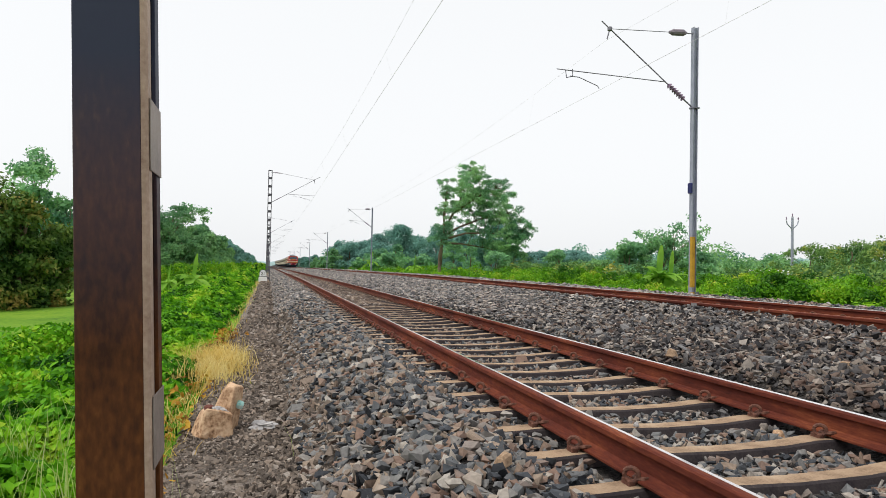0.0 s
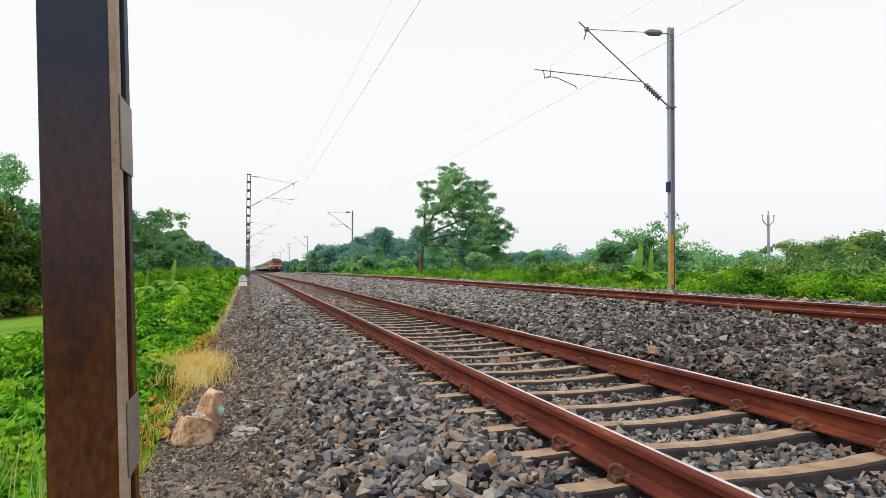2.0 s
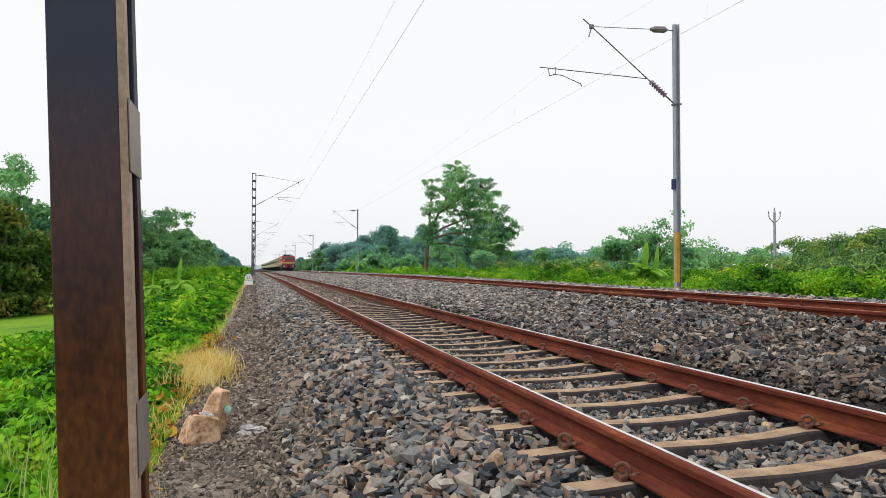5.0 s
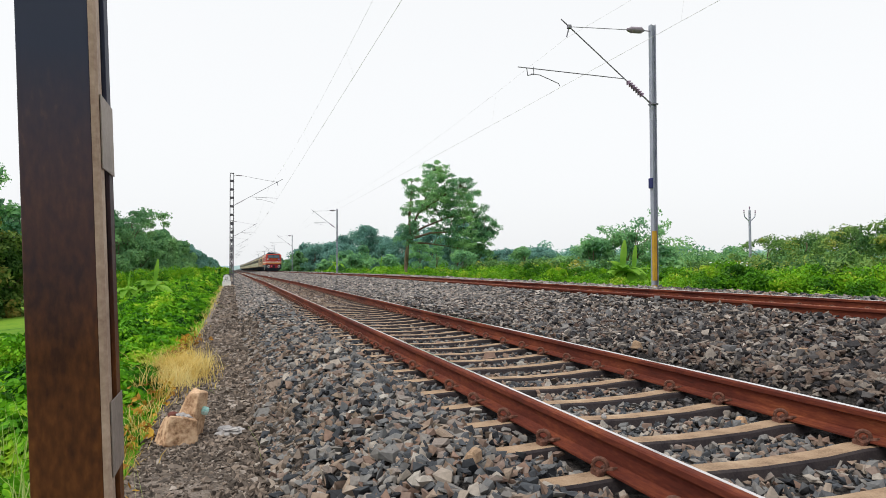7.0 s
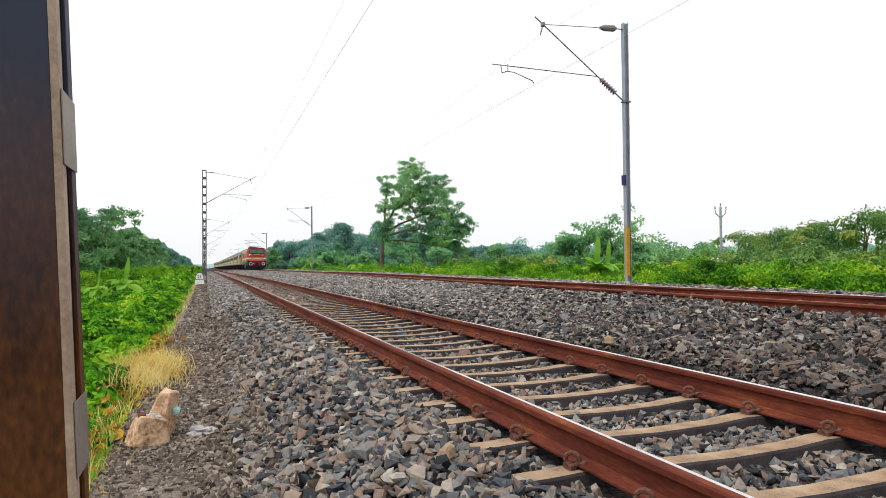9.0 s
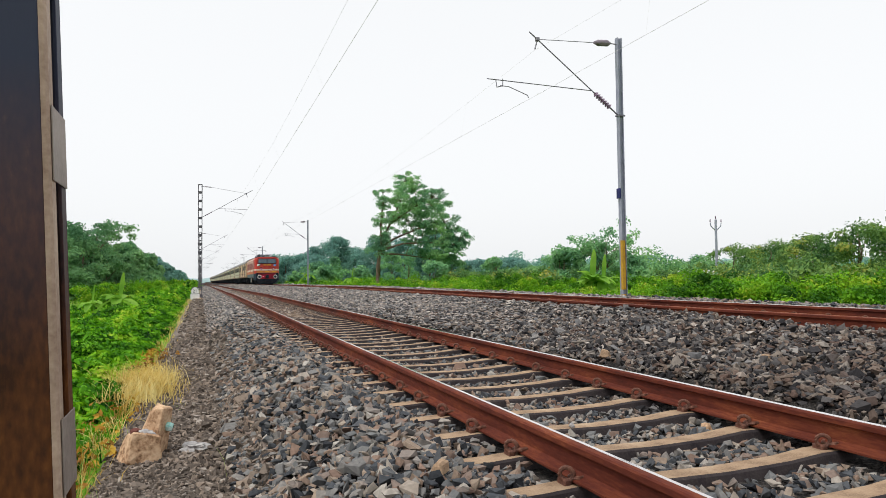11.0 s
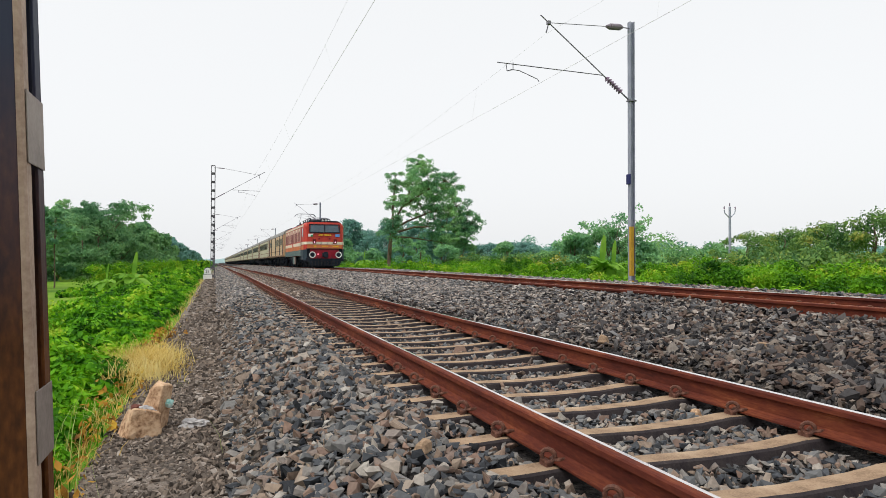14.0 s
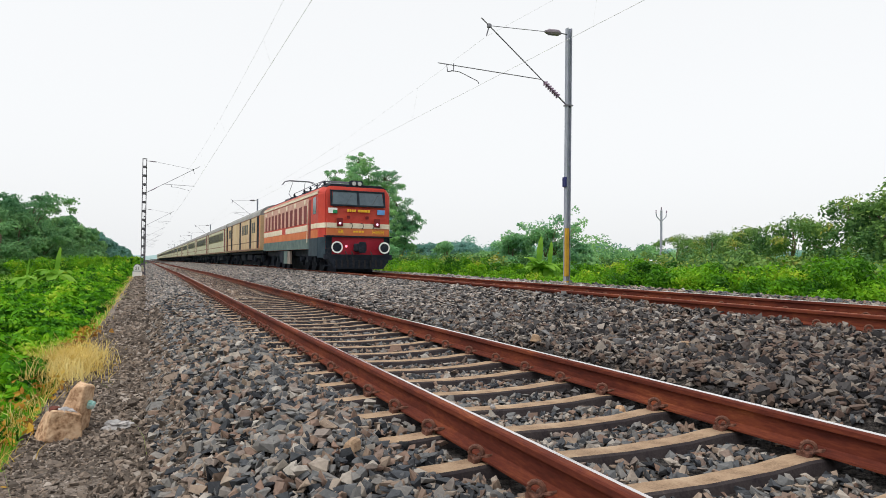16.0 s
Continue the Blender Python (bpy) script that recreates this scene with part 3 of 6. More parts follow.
def cantilever(mast, s, dz, base, arm):
    """Top tie, raking tube, register arm and steady arm, reaching along s from a mast whose axis is x = 0; heights from the mast's foot."""
    def P(x, z):
        return (s * x, 0, z - base)
    j, tip, low = arm["joint"], arm["tip"], arm["low"]
    slope = (arm["rise"] - 5.33) / (tip - 0.06)
    tie, fat = (7.36, 1.0) if s < 0 else (7.60, 0.4)
    bm = bmesh.new()
    tube(bm, P(0.06, tie + dz), P(0.30, tie + dz), 0.016)
    tube(bm, P(0.78, tie - 0.03 + dz), P(j + 0.02, 5.33 + slope * (j - 0.06) + dz), 0.010)
    part("top_tie", bm, M_TUBE, mast)
    bm = bmesh.new()
    tube(bm, P(0.28, tie + dz), P(0.36, tie - 0.003 + dz), 0.04 * fat, 0.08 * fat, n=10)
    tube(bm, P(0.36, tie - 0.003 + dz), P(0.68, tie - 0.023 + dz), 0.088 * fat, n=10)
    tube(bm, P(0.68, tie - 0.023 + dz), P(0.80, tie - 0.03 + dz), 0.08 * fat, 0.04 * fat, n=10)
    part("tie_insulator", bm, M_BEIGE, mast, "grey barrel-shaped porcelain insulator")
    bm = bmesh.new()
    tube(bm, P(0.80, 5.33 + slope * 0.74 + dz), P(tip, arm["rise"] + dz), 0.017)
    tube(bm, P(0.06, 5.33 + dz), P(0.36, 5.33 + slope * 0.30 + dz), 0.022)
    zj = 5.33 + slope * (j - 0.06) + dz - base
    block(bm, s * j - 0.05, s * j + 0.05, -0.05, 0.05, zj - 0.05, zj + 0.05, 0.01)
    part("raking_tube", bm, M_TUBE, mast)
    bm = bmesh.new()
    insulator(bm, P(0.34, 5.33 + slope * 0.28 + dz), P(0.82, 5.33 + slope * 0.76 + dz), 0.085 if s < 0 else 0.045, 7)
    part("stay_insulator", bm, M_PORC, mast, "ribbed brown porcelain insulator")
    bm = bmesh.new()
    zl = 5.33 + slope * (low - 0.06)
    tube(bm, P(low, zl + dz), P(arm["reg"], (6.01 if s < 0 else zl - 0.04) + dz), 0.013)
    d = arm["drop"]
    if s < 0:
        tube(bm, P(d + 0.03, 6.0 + dz), P(d, 5.80 + dz), 0.012)
        tube(bm, P(d - 0.17, 6.05 + dz), P(d - 0.17, 5.84 + dz), 0.012)
        tube(bm, P(d, 5.81 + dz), P(d - 0.17, 5.86 + dz), 0.012)
    else:
        tube(bm, P(d, zl + dz), P(d, 5.84 + dz), 0.012)
    part("register_arm", bm, M_TUBE, mast)
    bm = bmesh.new()
    a, b = arm["steady"]
    pipe(bm, [P(a, 5.86 + dz), P(a + (b - a) * 0.3, 5.85 + dz), P(b - (b - a) * 0.05, 5.67 + dz), P(b, 5.60 + dz)], 0.011)
    part("steady_arm", bm, M_TUBE, mast)
    bm = bmesh.new()
    tube(bm, P(j, zj + base), P(j + 0.08, zj + base - 0.28), 0.018)
    part("messenger_clamp", bm, M_TUBE, mast)


def rolled_mast(x, y, yellow, arm):
    base = -0.3
    mast = holder("overhead_line_mast", pose(x, y, base + float(dip(y)) - (0 if yellow else 0.15)), "grey galvanised rolled steel mast with an insulated cantilever" + (" and yellow band" if yellow else ""), "mast", "overhead line masts")
    h = 7.56 - base
    bm = bmesh.new()
    f, t = 0.070, 0.010
    prof = [(-f, -f), (-f, f), (-f + t, f), (-f + t, 0.006), (f - t, 0.006), (f - t, f), (f, f), (f, -f), (f - t, -f), (f - t, -0.006), (-f + t, -0.006), (-f + t, -f)]
    lo = [bm.verts.new((a, b, -0.3)) for a, b in prof]
    hi = [bm.verts.new((a, b, h)) for a, b in prof]
    for i in range(12):
        bm.faces.new((lo[i], lo[(i + 1) % 12], hi[(i + 1) % 12], hi[i]))
    for q in ((0, 1, 2, 11), (3, 4, 9, 10), (5, 6, 7, 8)):
        bm.faces.new([hi[i] for i in q])
    part("column", bm, M_GALV, mast)
    cantilever(mast, -1, 0.02, base, arm)
    if yellow:
        for q, z0, z1 in ((-1, 0.75, 2.12), (-1, 0.35, 0.62)):
            bm = bmesh.new()
            block(bm, -f - 0.004, f * 0.3, -f - 0.005, f * 0.2, z0, z1)
            part("painted_band", bm, M_YELLOW, mast, "worn yellow painted band")
        bm = bmesh.new()
        block(bm, -f - 0.055, -f - 0.001, -0.08, 0.08, 3.30, 3.58, 0.008)
        part("terminal_box", bm, M_BLUEBOX, mast, "small dark blue box")
        bm = bmesh.new()
        block(bm, -0.105, 0.115, -0.085, 0.085, 5.62, 5.66)
        part("clamp", bm, M_TUBE, mast)
    bm = bmesh.new()
    block(bm, -0.35, 0.35, -0.35, 0.35, -0.35, 0.08, 0.02)
    part("footing", bm, M_CONC, mast)
    return mast


def lattice_mast(x, y):
    base = -0.46
    mast = holder("overhead_line_mast", pose(x, y, base + float(dip(y))), "dark battened lattice mast with cantilever over the track", "mast", "overhead line masts")
    h = 7.76 - base
    w, d = 0.15, 0.10
    for q in (-1, 1):
        bm = bmesh.new()
        block(bm, min(q * w, q * (w - 0.055)), max(q * w, q * (w - 0.055)), -d, d, -0.1, h)
        part("channel", bm, M_DARKSTEEL, mast)
    for k in range(14):
        z = 0.15 + k * 0.62
        if z > h - 0.1:
            break
        for yy in (-d - 0.008, d + 0.001):
            bm = bmesh.new()
            block(bm, -w, w, yy, yy + 0.007, z, z + 0.16)
            part("batten_plate", bm, M_DARKSTEEL, mast)
    bm = bmesh.new()
    block(bm, -w, w, -d, d, h, h + 0.04)
    part("cap", bm, M_DARKSTEEL, mast)
    cantilever(mast, 1, 0.04, base, LEFT_ARM)
    bm = bmesh.new()
    block(bm, -0.35, 0.4, -0.4, 0.35, -0.3, 0.04, 0.03)
    part("footing", bm, M_CONC, mast)
    return mast


R_SPAN = [15.75, 73.8, 131.0, 188.0, 244.0, 300.0]
L_SPAN = [51.0, 100.0, 150.0, 200.0, 250.0, 300.0]
for k, y in enumerate(R_SPAN):
    rolled_mast(11.33, y, k == 0, FAR_ARM if k % 2 else RIGHT_ARM)
for y in L_SPAN:
    lattice_mast(0.20, y)


def overhead_line(cx, dz, stations, high, low, label, odd, even):
    """Messenger wire sagging between the masts, contact wire, droppers."""
    line = holder("overhead_line", pose(cx, 0, dz), label, "overhead wire", "overhead wires")
    bm = bmesh.new()
    ys = [stations[0] - 60] + stations
    pts = []
    for a, b in zip(ys, ys[1:]):
        for i in range(12):
            u = i / 12
            pts.append((0, a + (b - a) * u, high - (high - low - 0.55) * 4 * u * (1 - u) + float(dip(a + (b - a) * u))))
    pts.append((0, ys[-1], high + float(dip(ys[-1]))))
    pipe(bm, pts, 0.0022, 5)
    part("messenger_wire", bm, M_WIRE, line, smooth=True)
    bm = bmesh.new()
    stag = []
    for i, y in enumerate(ys):
        stag.append((odd if i % 2 else even, y, low + float(dip(y))))
    pipe(bm, stag, 0.0042, 5)
    part("contact_wire", bm, M_WIRE, line, smooth=True)
    for a, b in list(zip(ys, ys[1:]))[:3]:
        i0 = ys.index(a)
        for k in range(1, 7):
            u = (k - 0.5) / 6
            zt = high - (high - low - 0.55) * 4 * u * (1 - u)
            xs = (odd if i0 % 2 else even) * (1 - u) + (even if i0 % 2 else odd) * u
            bm = bmesh.new()
            fall = float(dip(a + (b - a) * u))
            tube(bm, (0, a + (b - a) * u, zt + fall), (xs, a + (b - a) * u, low + fall), 0.0014, n=4)
            part("dropper", bm, M_WIRE, line)
    return line


overhead_line(NEAR_X - 0.1, 0.0, L_SPAN, 6.85, 5.50, "thin grey overhead wires above the near track", 0.32, 0.08)
overhead_line(FAR_X + 0.4, 0.0, R_SPAN, 6.90, 5.58, "thin grey overhead wires above the far track", -0.16, -0.30)


# ---- milestone, rock, litter ----
def milestone():
    st = holder("milestone", pose(-0.13, 50.0, CESS), "white painted milestone with a black top band", "milestone")
    bm = bmesh.new()
    block(bm, -0.30, 0.30, -0.16, 0.16, -0.1, 0.36, 0.02)
    part("plinth", bm, M_WHITE, st)
    bm = bmesh.new()
    ring = [(-0.24, 0.37), (0.24, 0.37), (0.24, 0.66)] + [(0.24 * math.cos(a), 0.66 + 0.22 * math.sin(a)) for a in [radians(d) for d in range(20, 161, 20)]] + [(-0.24, 0.66)]
    loft(bm, ring, [(-0.09, 0, 0), (0.09, 0, 0)])
    part("slab", bm, M_WHITE, st)
    bm = bmesh.new()
    ring = [(-0.245, 0.66), (-0.21, 0.66), (-0.14, 0.80), (0, 0.845), (0.14, 0.80), (0.21, 0.66), (0.245, 0.66), (0.16, 0.84), (0, 0.89), (-0.16, 0.84)]
    loft(bm, ring, [(-0.096, 0, 0), (0.094, 0, 0)])
    part("rim", bm, M_BLACK, st)
    bm = bmesh.new()
    block(bm, -0.302, 0.302, -0.163, 0.163, 0.355, 0.385)
    part("joint_line", bm, M_BLACK, st)
    cu = bpy.data.curves.new("number", "FONT")
    cu.body, cu.size, cu.align_x, cu.extrude = "21", 0.30, "CENTER", 0.003
    cu.materials.append(M_BLACK)
    tx = new("number", cu)
    tx.parent = st
    tx.matrix_basis = pose(0, -0.096, 0.47, 90, 0, 0)
    bm = bmesh.new()
    block(bm, -0.1, 0.75, -0.55, -0.2, -0.02, 0.03, 0.01)
    tagged(part("stone_slab", bm, M_CONC), "flat pale slab lying by the milestone", "slab").matrix_basis = pose(-0.2, 50.0, CESS + 0.02, 0, 0, 6)


milestone()


def lump(dims, seed, rough=0.18, sub=3):
    bm = bmesh.new()
    bmesh.ops.create_icosphere(bm, subdivisions=sub, radius=1.0)
    for v in bm.verts:
        c = v.co.copy()
        k = max(abs(c.x), abs(c.y), abs(c.z))
        v.co = c.lerp(c / k, 0.55)
        d = noise.noise(c * 1.3 + Vector((seed, 0, 0))) * rough * 1.5 + noise.noise(c * 3.6 + Vector((0, seed, 0))) * rough * 0.6
        v.co += c * d
        v.co = Vector((v.co.x * dims[0], v.co.y * dims[1], v.co.z * dims[2]))
    return bm


def broken_block(w, d, h, top, seed):
    """A broken masonry block: a box with knocked corners and a rough skin; top: how much narrower it is above."""
    r = random.Random(seed)
    bm = bmesh.new()
    block(bm, -w / 2, w / 2, -d / 2, d / 2, 0, h)
    for v in bm.verts:
        k = top if v.co.z > h / 2 else 1.0
        v.co = Vector((v.co.x * k + r.uniform(-.12, .12) * w, v.co.y * k + r.uniform(-.12, .12) * d, v.co.z + r.uniform(-.16, .12) * h * (v.co.z > 0)))
    bmesh.ops.bevel(bm, geom=list(bm.edges), offset=0.012, segments=1, affect="EDGES")
    bmesh.ops.triangulate(bm, faces=bm.faces)
    bmesh.ops.subdivide_edges(bm, edges=list(bm.edges), cuts=3, use_grid_fill=True)
    for v in bm.verts:
        v.co += v.co.normalized() * (0.009 * noise.noise(v.co * 12 + Vector((seed, 0, 0))) + 0.006 * noise.noise(v.co * 30))
    return bm


def rubble(x, y, z):
    """Two buff lumps of broken masonry, one leaning on the other."""
    lower = part("masonry_lump", broken_block(0.27, 0.20, 0.22, 0.84, 5), M_ROCK)
    tagged(lower, "broken lump of buff masonry lying on the path edge", "rubble", "masonry rubble")
    lower.matrix_basis = pose(x, y, z, 0, 3, 14)
    part("brick_fragment", lump((0.040, 0.03, 0.025), 4.2, sub=2), M_BRICKBIT, lower, "dark red brick fragment").matrix_basis = pose(-0.05, 0.0, 0.225, 5, 0, 30)
    part("plastic_scrap", lump((0.05, 0.04, 0.012), 6.2, 0.5, 3), M_RAG, lower, "crumpled pale scrap").matrix_basis = pose(0.03, -0.03, 0.22, 15, 5, 30)
    upper = part("masonry_lump", broken_block(0.20, 0.18, 0.37, 0.70, 14), M_ROCK)
    tagged(upper, "upright lump of buff masonry against another", "rubble", "masonry rubble")
    upper.matrix_basis = pose(x + 0.05, y + 0.20, z, -4, 12, -24)
    can = part("litter_cup", lump((0.030, 0.030, 0.036), 1.0, 0.05, 2), M_PLASTIC)
    tagged(can, "small turquoise and white plastic litter", "litter").matrix_basis = pose(x + 0.19, y + 0.16, z + 0.21, 40, 20, 0)
    rag = part("litter_bag", lump((0.085, 0.085, 0.035), 2.0, 0.6), M_RAG)
    tagged(rag, "crumpled pale plastic bag on the stones", "litter").matrix_basis = pose(x + 0.38, y + 0.16, z + 0.03, 0, 0, 20)


rubble(-0.20, 5.55, CESS)


# ---- train ----
def window_mesh(name, w, h, mat, depth=0.02):
    bm = bmesh.new()
    block(bm, -depth, 0.012, -w / 2, w / 2, -h / 2, h / 2, 0.006)
    bmesh.ops.recalc_face_normals(bm, faces=bm.faces)
    me = bpy.data.meshes.new(name)
    bm.to_mesh(me)
    bm.free()
    me.materials.append(mat)
    return me


def wheelset(parent, y, r):
    bm = bmesh.new()
    tube(bm, (-0.95, 0, 0), (0.95, 0, 0), 0.08, n=8)
    for s in (-1, 1):
        tube(bm, (s * 0.80, 0, 0), (s * 0.93, 0, 0), r, n=24)
        for k in range(5):
            a = 2 * math.pi * k / 5
            tube(bm, (s * 0.935, math.cos(a) * r * 0.6, math.sin(a) * r * 0.6), (s * 0.945, math.cos(a) * r * 0.6, math.sin(a) * r * 0.6), r * 0.13, n=6)
    ob = part("wheelset", bm, M_UNDER, parent)
    ob.location = (0, y, 0)
    return ob


def bogie(parent, y, axles, r, half):
    bm = bmesh.new()
    for s in (-1, 1):
        block(bm, s * 1.10 - 0.07, s * 1.10 + 0.07, -half, half, 0.08, 0.28, 0.02)
        for a in axles:
            block(bm, s * 1.16 - 0.10, s * 1.16 + 0.10, a - 0.16, a + 0.16, -0.16, 0.17, 0.03)
            for q in (-0.3, 0.3):
                tube(bm, (s * 1.14, a + q, -0.05), (s * 1.14, a + q, 0.24), 0.09, n=8)
    block(bm, -1.1, 1.1, -0.2, 0.2, 0.05, 0.3, 0.02)
    b = part("bogie", bm, M_UNDER, parent)
    b.location = (0, y, r)
    return b, [wheelset(b, a, r) for a in axles]


BODY_LENGTH = 14.4


def locomotive():
    lo = holder("locomotive", pose(FAR_X, 222, FAR_Z), "red electric locomotive with a cream band and raised pantograph", "locomotive")
    hw, L = 1.52, 19.0
    # body: tapered nose, flat sides
    bm = bmesh.new()
    prof = [(-hw, 1.02), (-hw, 3.28), (-hw + 0.18, 3.55), (hw - 0.18, 3.55), (hw, 3.28), (hw, 1.02)]
    stations = [(0.0, 0.875), (0.55, 1.0), (18.45, 1.0), (19.0, 0.875)]
    prev = None
    for y, k in stations:
        lean = 0.22 if y == 0 else (-0.22 if y == 19.0 else 0)
        ring = [bm.verts.new((x * k, y + lean * max(0, (z - 2.7) / 0.9), z)) for x, z in prof]
        if prev:
            for i in range(6):
                j = (i + 1) % 6
                bm.faces.new((prev[i], prev[j], ring[j], ring[i]))
        else:
            bm.faces.new(ring)
        prev = ring
    bm.faces.new(prev[::-1])
    bmesh.ops.bevel(bm, geom=list(bm.edges), offset=0.04, segments=2, affect="EDGES")
    body = part("body", bm, M_RED, lo)

    def front(name, x0, x1, z0, z1, mat, out=0.012, parent=body, label=""):
        b2 = bmesh.new()
        block(b2, x0, x1, -out, 0.03, z0, z1, 0.004)
        return part(name, b2, mat, parent, label)

    # windscreens lie on the raked upper face
    for x0, x1 in ((-1.08, -0.05), (0.05, 1.08)):
        b2 = bmesh.new()
        vs = [b2.verts.new(q) for q in ((x0, -0.004 + 0.02, 2.80), (x1, 0.016, 2.80), (x1 - (0.04 if x1 > 1 else 0), 0.150, 3.34), (x0 + (0.04 if x0 < -1 else 0), 0.150, 3.34))]
        f = b2.faces.new(vs)
        r = bmesh.ops.extrude_face_region(b2, geom=[f])
        bmesh.ops.translate(b2, verts=[v for v in r["geom"] if isinstance(v, bmesh.types.BMVert)], vec=(0, 0.06, 0))
        part("windscreen", b2, M_SCREEN, body, "dark reflective windscreen pane")
    for z0, y0, z1, y1 in ((2.74, -0.01, 2.81, 0.005), (3.33, 0.125, 3.40, 0.145)):
        b2 = bmesh.new()
        block(b2, -1.15, 1.15, y0, y0 + 0.06, z0, z1, 0.006)
        part("windscreen_frame", b2, M_UNDER, body)
    for xa, xb in ((-1.15, -1.08), (-0.05, 0.05), (1.08, 1.15)):
        b2 = bmesh.new()
        vs = [b2.verts.new(q) for q in ((xa, 0.004, 2.78), (xb, 0.004, 2.78), (xb, 0.135, 3.36), (xa, 0.135, 3.36))]
        f = b2.faces.new(vs)
        r = bmesh.ops.extrude_face_region(b2, geom=[f])
        bmesh.ops.translate(b2, verts=[v for v in r["geom"] if isinstance(v, bmesh.types.BMVert)], vec=(0, 0.06, 0))
        part("windscreen_frame", b2, M_UNDER, body)
    for x in (-0.55, 0.55):
        b2 = bmesh.new()
        tube(b2, (x, -0.02, 2.80), (x + 0.28, 0.08, 3.22), 0.006, n=5)
        part("wiper", b2, M_BLACK, body)
    front("cream_band", -1.31, 1.31, 1.86, 2.06, M_CREAM)
    front("orange_band", -1.31, 1.31, 1.56, 1.85, M_ORANGEBAND, 0.003, body, "orange painted band")
    front("lower_panel", -1.08, 1.08, 0.80, 1.49, M_REDDARK, 0.02)
    for x0, x1 in ((-1.33, -1.09), (1.09, 1.33)):
        front("corner_panel", x0, x1, 0.62, 1.50, M_UNDER, 0.018)
    front("footplate", -1.42, 1.42, 1.49, 1.55, M_UNDER, 0.10)
    front("buffer_beam", -1.42, 1.42, 0.60, 0.80, M_UNDER, 0.10)
    for k, (x0, x1, z0, z1) in enumerate(((-0.48, -0.10, 2.52, 2.62), (-0.04, 0.50, 2.52, 2.62), (-0.22, 0.24, 1.69, 1.76))):
        n = 4
        for i in range(n):
            w = (x1 - x0) / n
            front("number_bar", x0 + i * w + 0.012, x0 + (i + 1) * w - 0.012, z0, z1, M_LETTER, 0.009, body, "yellow number shown as plain bars")
    for text, x in (("ER", -0.72), ("HWH", 0.84)):
        cu = bpy.data.curves.new("lettering", "FONT")
        cu.body, cu.size, cu.align_x, cu.extrude = text, 0.20, "CENTER", 0.002
        cu.offset = 0.006
        cu.materials.append(M_LETTER)
        tx = new("lettering", cu)
        tx.parent = body
        tx.matrix_basis = pose(x, -0.010, 1.65, 90, 0, 0)
    front("crest_plate", -1.24, -0.88, 2.44, 2.66, M_WHITE, 0.006, body, "white and green painted plate")
    front("crest_stripe", -1.06, -0.88, 2.44, 2.58, M_GREENSIGN, 0.010, body, "green flash on the plate")
    front("blue_plate", 0.80, 1.12, 2.44, 2.64, M_BLUESIGN, 0.006, body, "light blue plate")
    for x in (-0.42, 0.36):
        front("grab_bracket", x - 0.06, x + 0.06, 2.24, 2.36, M_MAROON, 0.05)
    for x in (-0.78, 0.78):
        front("marker_housing", x - 0.12, x + 0.12, 1.92, 2.26, M_MAROON, 0.07)
        b2 = bmesh.new()
        tube(b2, (x, -0.085, 2.04), (x, -0.06, 2.04), 0.042, n=16)
        part("marker_lamp", b2, M_MARKER, body, "glowing pinkish-white marker lamp")
    b2 = bmesh.new()
    tube(b2, (-0.50, -0.03, 1.13), (-0.50, 0.0, 1.13), 0.05, n=12)
    part("tail_lamp", b2, M_REDLAMP, body, "small lit red lamp")
    for x in (-0.36, 0.10, 0.54):
        b2 = bmesh.new()
        pipe(b2, [(x, -0.04, 2.07), (x + 0.07, -0.09, 2.04), (x + 0.09, -0.09, 1.92), (x + 0.05, -0.04, 1.84)], 0.014, 6)
        part("hose", b2, M_BLACK, body)
    # buffers with white rings
    for x in (-0.98, 0.98):
        b2 = bmesh.new()
        tube(b2, (x, 0.0, 1.08), (x, -0.36, 1.08), 0.13, n=16)
        tube(b2, (x, -0.36, 1.08), (x, -0.42, 1.08), 0.235, n=24)
        buf = part("buffer", b2, M_UNDER, lo)
        b2 = bmesh.new()
        n = 28
        for i in range(n):
            a, c = 2 * math.pi * i / n, 2 * math.pi * (i + 1) / n
            q = [b2.verts.new((x + rr * math.cos(g), -0.424, 1.08 + rr * math.sin(g))) for g, rr in ((a, 0.235), (c, 0.235), (c, 0.178), (a, 0.178))]
            b2.faces.new(q)
        r = bmesh.ops.extrude_face_region(b2, geom=list(b2.faces))
        bmesh.ops.translate(b2, verts=[v for v in r["geom"] if isinstance(v, bmesh.types.BMVert)], vec=(0, -0.006, 0))
        part("buffer_ring", b2, M_WHITE, buf, "white painted ring")
    b2 = bmesh.new()
    block(b2, -0.20, 0.20, -0.55, 0.0, 0.92, 1.24, 0.04)
    block(b2, -0.12, 0.14, -0.62, -0.55, 0.86, 1.30, 0.02)
    part("coupler", b2, M_UNDER, lo)
    for x in (-0.55, 0.5, -0.3):
        b2 = bmesh.new()
        pipe(b2, [(x, -0.08, 0.92), (x + 0.02, -0.22, 0.80), (x + 0.04, -0.22, 0.55), (x, -0.14, 0.45)], 0.022, 6)
        part("brake_hose", b2, M_BLACK, lo)
    b2 = bmesh.new()
    loft(b2, [(-1.26, 0.60), (-1.02, 0.22), (1.02, 0.22), (1.26, 0.60)], [(-0.20, 0, 0), (-0.12, 0, 0), (0.35, 0, 0)])
    part("rail_guard", b2, M_UNDER, lo, "black cow-catcher plate")
    for k in range(9):
        b2 = bmesh.new()
        block(b2, -0.98 + 0.235 * k, -0.91 + 0.235 * k, -0.24, -0.205, 0.28, 0.58)
        part("guard_bar", b2, M_BLACK, lo)
